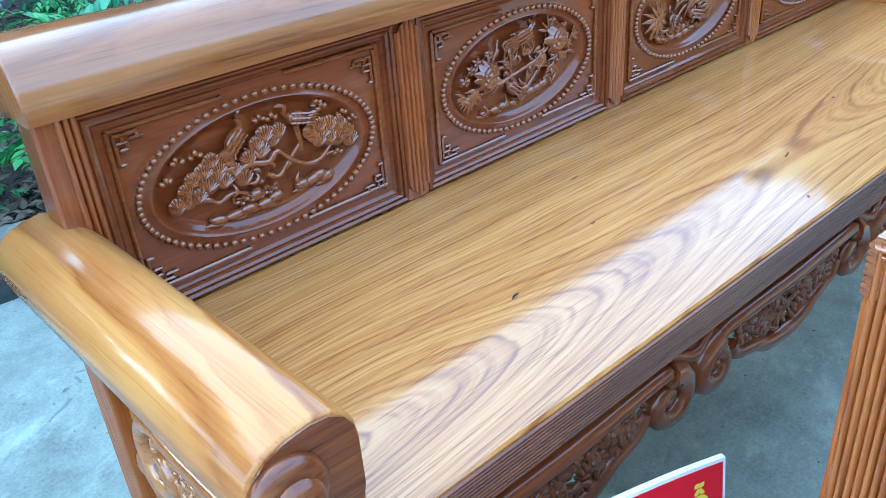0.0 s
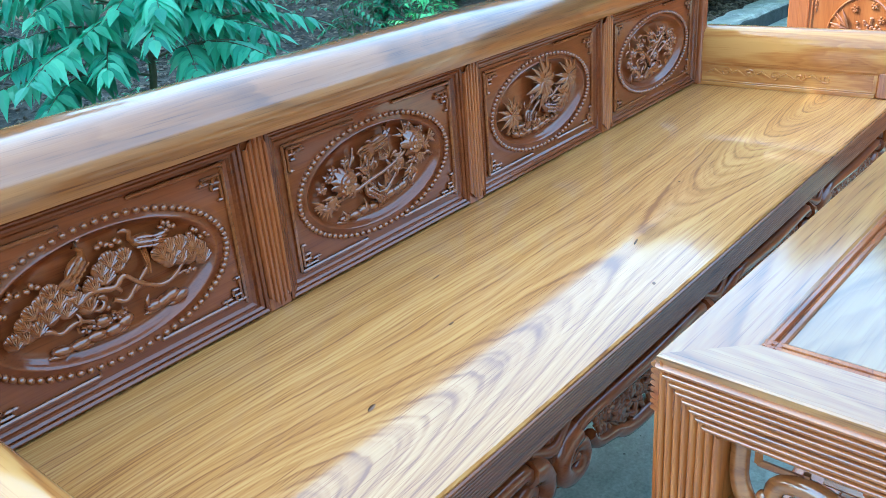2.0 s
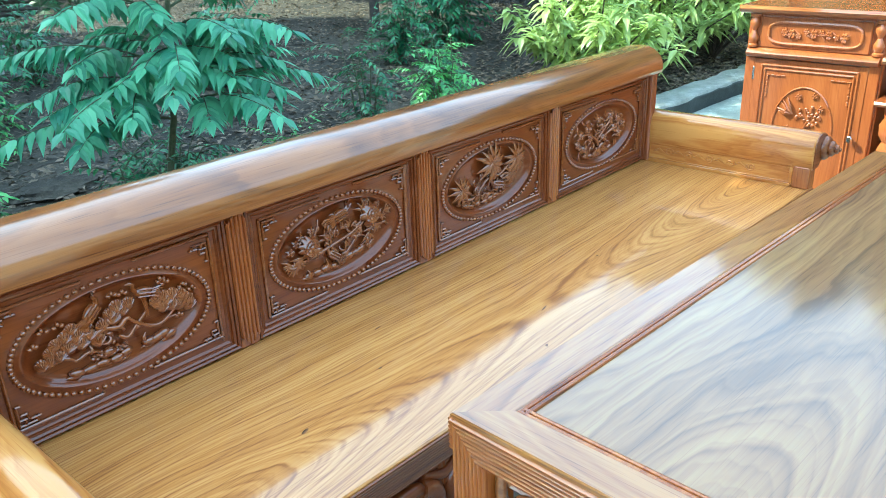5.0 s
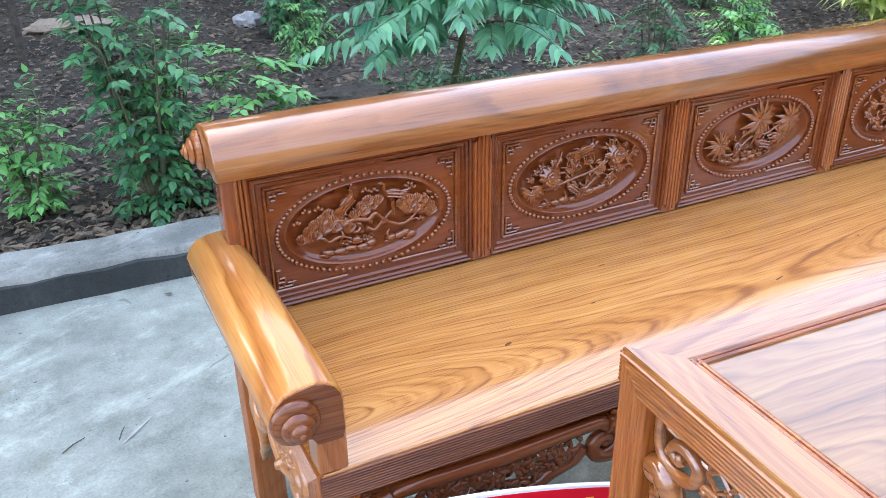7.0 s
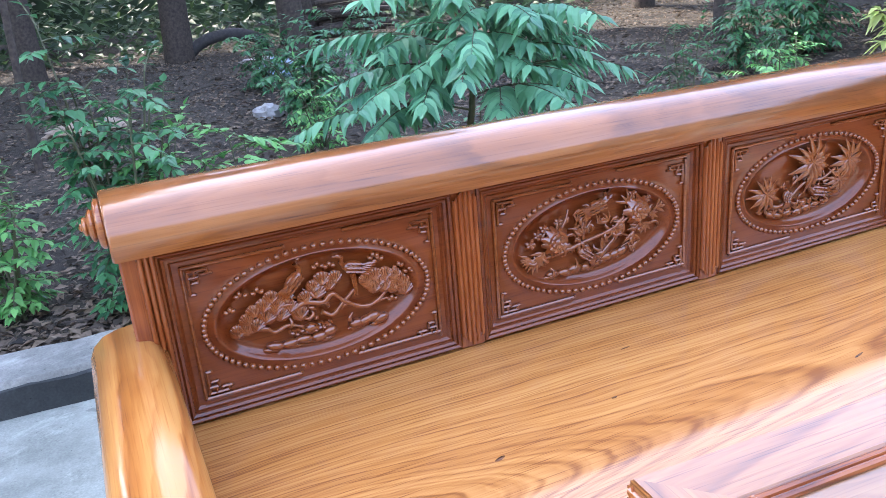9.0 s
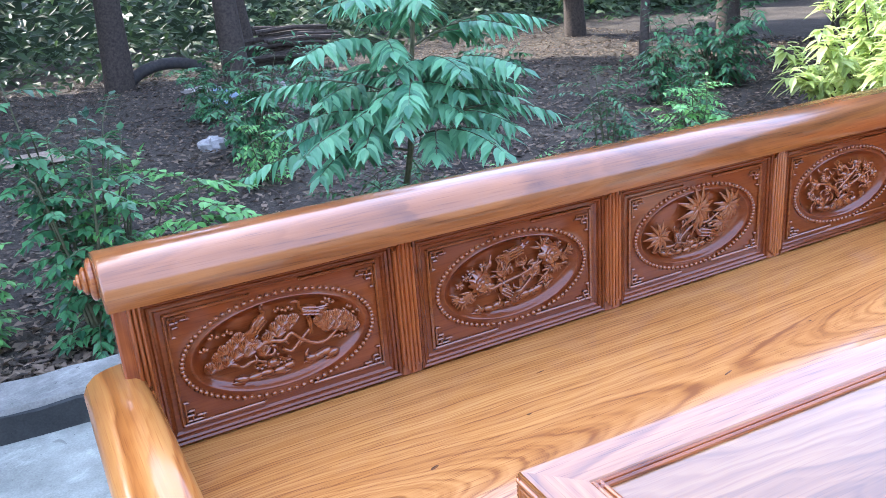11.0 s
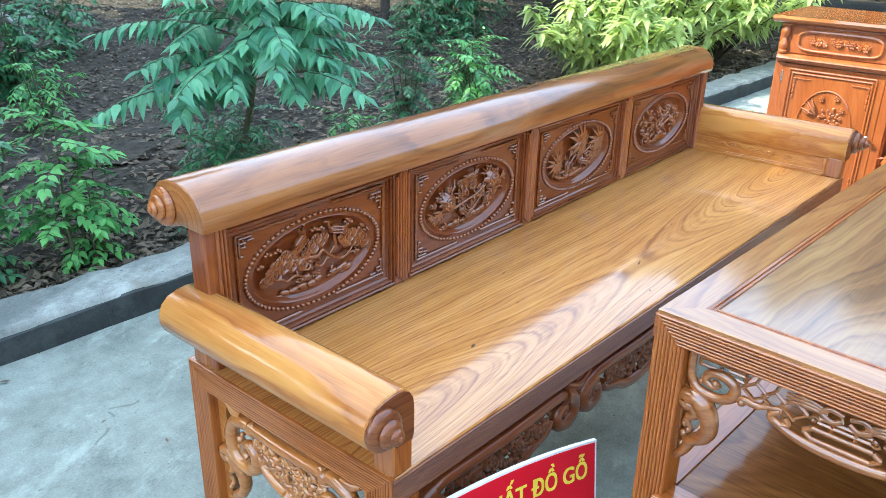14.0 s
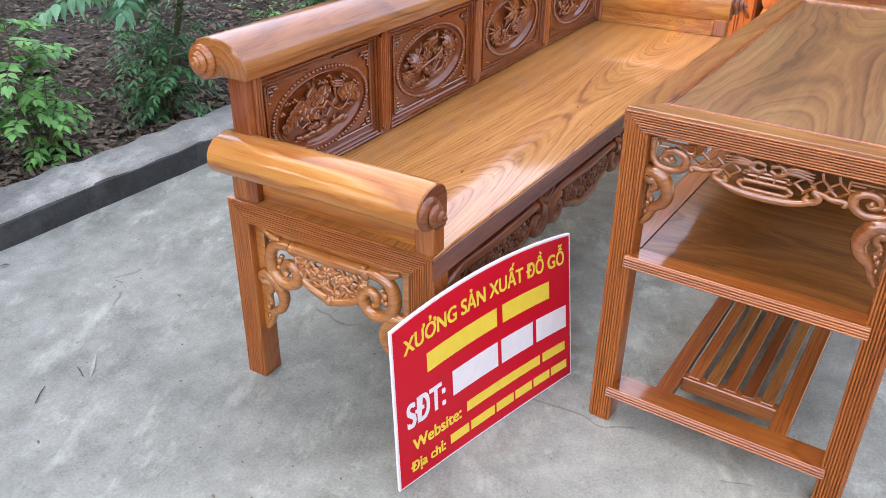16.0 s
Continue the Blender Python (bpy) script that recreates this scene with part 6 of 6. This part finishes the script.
shrub("shrub", "dense dark green shrub with small rounded leaves", (0.02, 1.92), 0.92, 0.24, 13, 11, 0.040, 0.62, DARK_LEAF, 51, 4, 0.13, 0.6, 0.08)
shrub("shrub", "leafy green shrub beside the kerb", (0.14, 2.06), 0.62, 0.22, 8, 9, 0.040, 0.6, LIGHT_LEAF, 52, 4, 0.12, 0.6, 0.1)
shrub("shrub", "low bright green shrub at the woodland edge", (-0.34, 2.14), 0.44, 0.16, 9, 7, 0.036, 0.6, LIGHT_LEAF, 53, 4, 0.11, 0.7, 0.1)
shrub("sapling", "slim light green seedling with paired leaflets", (0.39, 1.90), 0.60, 0.05, 2, 13, 0.042, 0.62, LIGHT_LEAF, 54, 6, 0.17, 0.9, 0.3, "tree", 0.05)
shrub("shrub", "small light green seedling clump", (0.45, 1.92), 0.36, 0.18, 9, 5, 0.036, 0.55, LIGHT_LEAF, 55, 4, 0.12, 0.9, 0.1)
shrub("shrub", "low dark green shrub with narrow leaflets", (0.97, 1.90), 0.42, 0.20, 10, 7, 0.034, 0.45, DARK_LEAF, 56, 6, 0.17, 0.9, 0.15)
shrub("shrub", "low green shrub under the young tree", (1.42, 2.45), 0.34, 0.22, 8, 6, 0.036, 0.42, DARK_LEAF, 57, 6, 0.17, 0.9, 0.15)
shrub("shrub", "low green shrub with fine leaflets", (1.75, 1.92), 0.30, 0.20, 9, 6, 0.034, 0.45, LIGHT_LEAF, 58, 6, 0.16, 0.9, 0.15)
shrub("shrub", "upright green shrub with feathered leaves", (2.45, 2.30), 0.58, 0.14, 6, 8, 0.036, 0.46, DARK_LEAF, 59, 6, 0.16, 0.9, 0.2)
shrub("shrub", "broad fresh green shrub with feathered leaves", (3.05, 2.30), 0.50, 0.26, 10, 7, 0.040, 0.45, LIGHT_LEAF, 60, 6, 0.19, 0.9, 0.2)
shrub("shrub", "small green shrub on the leaf litter", (3.56, 2.75), 0.48, 0.16, 6, 6, 0.036, 0.45, DARK_LEAF, 61, 6, 0.16, 0.9, 0.2)
shrub("shrub", "dark green shrub among dry leaves", (4.3, 3.9), 0.60, 0.30, 9, 7, 0.05, 0.45, DARK_LEAF, 62, 6, 0.2, 0.9, 0.2)
shrub("shrub", "dark green shrub among dry leaves", (2.2, 5.66), 0.66, 0.28, 8, 7, 0.05, 0.5, DARK_LEAF, 63, 5, 0.2, 0.9, 0.1)
shrub("shrub", "dark green shrub by a fallen branch", (1.45, 6.3), 0.60, 0.30, 9, 7, 0.05, 0.5, DARK_LEAF, 64, 5, 0.2, 0.9, 0.1)
shrub("shrub", "yellow-green low shrub on the soil", (1.13, 3.68), 0.40, 0.16, 7, 6, 0.04, 0.4, LIGHT_LEAF, 65, 5, 0.15, 0.9, 0.1)
shrub("shrub", "dark green shrub among dry leaves", (-0.75, 3.2), 0.42, 0.25, 8, 6, 0.045, 0.5, DARK_LEAF, 66, 5, 0.17, 0.9, 0.1)
shrub("shrub", "dark green shrub deep in the woodland", (3.0, 4.4), 0.60, 0.3, 9, 7, 0.06, 0.45, DARK_LEAF, 67, 5, 0.22, 0.9, 0.1)
shrub("shrub", "dark green shrub deep in the woodland", (5.2, 4.2), 0.80, 0.4, 10, 8, 0.07, 0.45, DARK_LEAF, 68, 5, 0.25, 0.9, 0.1)
shrub("shrub", "large dark green shrub in the shade of the trees", (1.35, 4.55), 0.72, 0.45, 14, 9, 0.055, 0.5, DARK_LEAF, 69, 5, 0.2, 0.9, 0.05)

# broad pale shrub in the sun, long drooping leaves in whorls
for base, hgt, spr, seed in [((4.30, 2.12), 0.74, 0.55, 71), ((5.0, 2.05), 0.98, 0.62, 72), ((5.8, 2.0), 1.04, 0.6, 73)]:
    rnd = random.Random(seed)
    b = Vector((*base, soil_z(*base) - 0.01))
    t = thing("bush", "large sunlit pale green bush with long drooping leaves", "bush", b, 0, "sunlit bushes")
    sg, lf = Geo(), Geo()
    for k in range(26):
        a = rnd.uniform(0, math.tau)
        lean = rnd.uniform(0.1, 1.0) * spr / hgt * 1.5
        pts = arc((0, 0, 0), (math.cos(a) * lean, math.sin(a) * lean, 1), hgt * rnd.uniform(0.75, 1.15), 0.5, 7)
        sg.tube(pts, [0.012 * (1 - 0.75 * j / 7) for j in range(8)], 6)
        for j in range(3, 8):
            for _ in range(17):
                an = rnd.uniform(0, math.tau)
                p = pts[j] + Vector((rnd.uniform(-1, 1), rnd.uniform(-1, 1), rnd.uniform(-1, 1))) * 0.04
                lf.leaf(p, (math.cos(an), math.sin(an), rnd.uniform(-0.7, 0.5)), UZ, rnd.uniform(0.085, 0.15), rnd.uniform(0.034, 0.05), 0.16, 0.35, True)
    part("stem", sg, BARK, t)
    tagged(part("foliage", lf, PALE_LEAF, t, smooth=0), kind="stuff")

# fallen leaves
rl = random.Random(81)
g = Geo()
for k in range(70000):
    x = rl.uniform(-3.5, 8.5)
    y = kerb_y(x) + 0.24 + 9.5 * rl.random() ** 1.9
    z = soil_z(x, y) + rl.uniform(0.004, 0.022)
    a = rl.uniform(0, math.tau)
    s = rl.uniform(0.02, 0.058)
    g.leaf((x, y, z), (math.cos(a), math.sin(a), rl.uniform(-0.25, 0.35)), (rl.uniform(-0.5, 0.5), rl.uniform(-0.5, 0.5), 1), s, s * rl.uniform(0.35, 0.6), rl.uniform(0.0, 0.35), rl.uniform(-0.1, 0.2))
tagged(part("leaf_litter", g, LITTER, smooth=0), "dry brown fallen leaves over the woodland soil", "leaves", kind="stuff")
g = Geo()
for k in range(260):
    x = rl.uniform(-3, 7)
    y = kerb_y(x) + 0.24 + 6 * rl.random() ** 1.5
    a, ln = rl.uniform(0, 3.14), rl.uniform(0.08, 0.35)
    z = soil_z(x, y) + 0.012
    g.tube([(x, y, z), (x + 0.5 * ln * math.cos(a), y + 0.5 * ln * math.sin(a) + 0.01, z + 0.012), (x + ln * math.cos(a), y + ln * math.sin(a), z + 0.004)], [0.004, 0.0034, 0.0018], 5)
tagged(part("twigs", g, BARK), "thin dry twigs on the woodland floor", "twigs", kind="stuff")

# trees: trunks stand in the wood; unseen crowns added for shade and reflections
rt = random.Random(91)
for x, y, r, h, cr in [(-3.7, 5.7, 0.14, 8.2, 2.4), (-6.5, 5.2, 0.14, 8.0, 2.4), (-5.2, 3.9, 0.12, 6.6, 2.0), (-2.9, 7.8, 0.14, 8.5, 2.0), (-1.9, 6.8, 0.09, 6.3, 1.5), (-2.2, 3.9, 0.09, 5.4, 1.7), (-9.0, 4.0, 0.14, 7.5, 2.4), (1.2, 9.8, 0.15, 7.2, 2.2), (2.4, 8.9, 0.13, 7.0, 2.2), (7.2, 5.9, 0.12, 4.0, 1.6), (8.2, 5.2, 0.12, 4.1, 1.8), (10.5, 3.6, 0.12, 5.1, 1.9), (7.4, 3.4, 0.10, 3.7, 1.5), (9.4, 2.6, 0.10, 4.6, 1.7), (12.0, 2.2, 0.12, 5.9, 2.2), (9.6, 0.6, 0.12, 4.9, 2.0), (10.6, -1.6, 0.12, 5.7, 2.3), (9.2, -3.4, 0.10, 4.6, 1.8), (2.83, 10.05, 0.17, 4.6, 1.0), (5.5, 5.42, 0.045, 3.9, 1.0), (7.6, 9.2, 0.14, 4.8, 2.0), (-2.2, 10.0, 0.14, 7.0, 2.4), (-0.4, 9.2, 0.12, 7.4, 2.2), (-4.8, 9.0, 0.14, 7.2, 2.3), (-3.2, 4.6, 0.11, 6.4, 2.0), (-3.6, 12.0, 0.14, 8.0, 2.8), (-1.4, 12.6, 0.14, 7.4, 2.6)]:
    b = Vector((x, y, soil_z(x, y) - 0.03))
    t = thing("tree", "woodland tree with brown trunk and dark crown added out of view", "tree", b, rt.uniform(0, 360), "woodland trees")
    g = Geo()
    bend = Vector((rt.uniform(-0.3, 0.3), rt.uniform(-0.3, 0.3), 0))
    tp = [Vector((0, 0, 0)), bend * 0.2 + UZ * h * 0.15, bend * 0.6 + UZ * h * 0.4, bend + UZ * h * 0.65, bend * 1.1 + UZ * h * 0.9]
    g.tube(tp, [r * 1.25, r, r * 0.85, r * 0.6, r * 0.25], 10)
    lf = Geo()
    c = bend + UZ * (h - cr * 0.75)
    for k in range(7):
        a = k * 0.9 + rt.uniform(-0.3, 0.3)
        g.tube([tp[2].lerp(tp[3], 0.15 * k), c + Vector((math.cos(a), math.sin(a), rt.uniform(-0.3, 0.4))) * cr * 0.6], [r * 0.4, r * 0.12], 6)
    for k in range(3400):
        d = Vector((rt.gauss(0, 1), rt.gauss(0, 1), rt.gauss(0, 0.8))).normalized()
        lump = 0.75 + 0.35 * noise.noise(d * 2.3 + Vector((x, y, 0)))
        p = c + Vector((d.x, d.y, d.z * 0.85)) * cr * lump * rt.uniform(0.45, 1.0)
        an = rt.uniform(0, math.tau)
        lf.leaf(p, (math.cos(an), math.sin(an), rt.uniform(-0.8, 0.3)), (rt.uniform(-1, 1), rt.uniform(-1, 1), 1), rt.uniform(0.34, 0.60), rt.uniform(0.22, 0.40), 0.1, 0.2)
    part("trunk", g, BARK, t)
    tagged(part("crown", lf, CROWN_LEAF, t, smooth=0), kind="stuff")

# far undergrowth, too far to tell apart
# its upper part, out of view, is grown tall to block reflected sky
g = Geo()
for k in range(15000):
    x = rt.uniform(-8, 14)
    y = 10.6 + 4.0 * rt.random()
    z = 0.05 + 3.4 * rt.random() ** 1.4 * (0.5 + 0.5 * noise.noise(Vector((x * 0.5, y * 0.3, 7))) + 0.25)
    an = rt.uniform(0, math.tau)
    g.leaf((x, y, z), (math.cos(an), math.sin(an), rt.uniform(-0.6, 0.5)), (0, -1, 1), rt.uniform(0.12, 0.26), rt.uniform(0.05, 0.11), 0.1, 0.2)
tagged(part("far_undergrowth", g, CROWN_LEAF, smooth=0), "dark far undergrowth of the woodland", "undergrowth", kind="stuff")

# unseen dark woodland wall added to keep low sky out of reflections
g = Geo()
for i in range(121):
    t = radians(150 - 190 * i / 120)
    x = 1 + 18 * math.cos(t) + 1.2 * noise.noise(Vector((i * 0.17, 0, 0)))
    y = -1 + 18 * math.sin(t) + 1.2 * noise.noise(Vector((i * 0.17, 4, 0)))
    for z in (-0.1, 1.8, 3.4, 5.2 + 1.4 * noise.noise(Vector((x * 0.45, 3, 0))) + 0.8 * noise.noise(Vector((x * 1.7, 9, 0)))):
        g.v.append((x + 0.2 * noise.noise(Vector((x, z, 5))), y + 0.6 * noise.noise(Vector((x * 0.9, z, 2))), z))
for i in range(120):
    for j in range(3):
        a = 4 * i + j
        g.f.append((a, a + 4, a + 5, a + 1))
tagged(part("backdrop", g, FAR_WOOD), "dark green backdrop added out of view to block reflected sky", "woodland", kind="structure")

# odds and ends on the woodland floor


def crumpled(name, label, cat, at, size, mat, seed, flat=0.55):
    r = random.Random(seed)
    g = Geo()
    off = Vector((seed, 2.0, 0))
    rings = []
    for i in range(9):
        th = math.pi * (0.03 + 0.94 * i / 8)
        ring = []
        for k in range(14):
            ph = k * math.tau / 14
            d = Vector((math.sin(th) * math.cos(ph), math.sin(th) * math.sin(ph), math.cos(th)))
            m = 1 + 0.55 * noise.noise(d * 2.2 + off) + 0.25 * noise.noise(d * 6 + off)
            ring.append(Vector((d.x * size[0] * m, d.y * size[1] * m, max(-0.3, d.z * flat * m) * size[2])))
        rings.append(ring)
    g.loft(rings)
    ob = tagged(part(name, g, mat, smooth=25), label, cat)
    ob.location = (at[0], at[1], soil_z(*at) + 0.25 * size[2])
    return ob


crumpled("plastic_bag", "crumpled white plastic bag on dry leaves", "plastic bag", (1.15, 5.05), (0.11, 0.08, 0.12), BAG_WHITE, 3)
crumpled("plastic_bag", "crumpled pale blue plastic bag on dry leaves", "plastic bag", (1.78, 7.2), (0.22, 0.13, 0.22), BAG_BLUE, 4)
crumpled("sack", "flattened tan sack on the soil", "sack", (0.0, 5.6), (0.30, 0.16, 0.09), SACK, 5)
crumpled("stone", "pale flat stone among dry leaves", "stone", (1.89, 8.5), (0.24, 0.16, 0.08), STONE, 6)
crumpled("stone", "brown lump of earth behind the bench", "stone", (1.11, 2.93), (0.20, 0.12, 0.06), SOIL, 9)
g = Geo().tube([(1.80 + 0.50 * math.cos(t), 9.8 - 0.05 * math.sin(t), 0.02 + 0.28 * math.sin(t)) for t in [math.pi * k / 16 for k in range(17)]], 0.07, 10)
tagged(part("tyre", g, RUBBER), "old half-buried tyre in the woodland", "tyre")
br = thing("fallen_branch", "forked pale dead branch on the ground", "branch", (2.23, 6.37, soil_z(2.23, 6.37)))
part("wood", Geo().tube([(0, 0, -0.02), (0.0, 0, 0.10), (-0.03, 0.02, 0.19), (-0.12, 0.05, 0.26)], [0.035, 0.032, 0.028, 0.022], 8).tube([(-0.03, 0.02, 0.19), (0.08, 0.0, 0.22), (0.24, 0.02, 0.25)], [0.024, 0.018, 0.012], 8), STONE, br)
pile = thing("wood_pile", "heap of dry sticks and logs", "wood pile", (3.3, 9.9, soil_z(3.3, 9.9)))
for k in range(22):
    a = rt.uniform(-0.5, 0.5)
    z = 0.04 + 0.022 * k
    x0, y0 = rt.uniform(-0.4, 0.2), rt.uniform(-0.2, 0.2)
    part("log", Geo().tube([(x0 - 0.4, y0, z + rt.uniform(-0.03, 0.03)), (x0 + 0.1, y0 + 0.1 * a, z + 0.03), (x0 + 0.6, y0 + a * 0.4, z)], [0.035, 0.032, 0.02], 7), BARK, pile)
post = part("pole", Geo().tube([(-0.31, 4.5, 0.0), (-0.30, 4.5, 0.5), (-0.27, 4.51, 1.2), (-0.255, 4.5, 2.2)], [0.024, 0.022, 0.020, 0.018], 8), BARK)
tagged(post, "thin dark wooden pole standing in the soil", "pole")

# scraps on the yard
for k, (x, y, s) in enumerate([(-0.03, 1.447, 0.012), (-0.46, 0.72, 0.006), (0.032, 1.09, 0.007), (0.1, 0.9, 0.008), (-0.62, 0.55, 0.006), (0.34, 0.28, 0.010), (0.291, -0.458, 0.011), (-0.38, 0.30, 0.006)]):
    a = rt.uniform(0, 3)
    g = Geo().leaf((x, y, 0.004), (math.cos(a), math.sin(a), 0.1), UZ, s * 2.6, s, 0.2, 0.0)
    tagged(part("dry_leaf", g, LITTER, smooth=0), "small dry leaf scrap on the concrete yard", "leaf", "leaf scraps on the yard")
for x, y, a, ln in [(-0.380, 0.845, 0.6, 0.06), (-0.262, 0.835, 1.2, 0.045)]:
    g = Geo().tube([(x, y, 0.003), (x + ln * 0.5 * math.cos(a), y + ln * 0.5 * math.sin(a), 0.006), (x + ln * math.cos(a), y + ln * math.sin(a), 0.003)], [0.0012, 0.0016, 0.0008], 5)
    tagged(part("twig", g, BARK), "thin dry twig on the concrete yard", "twig", "twigs on the yard")
# flat sliver added in place of a thin white mark on the concrete
g = Geo().leaf((-0.262, 0.812, 0.003), (0.72, 0.69, 0.0), UZ, 0.11, 0.010, 0.05, 0.0)
tagged(part("straw", g, STONE, smooth=0), "flat pale sliver standing in for a thin white mark on the yard", "straw")
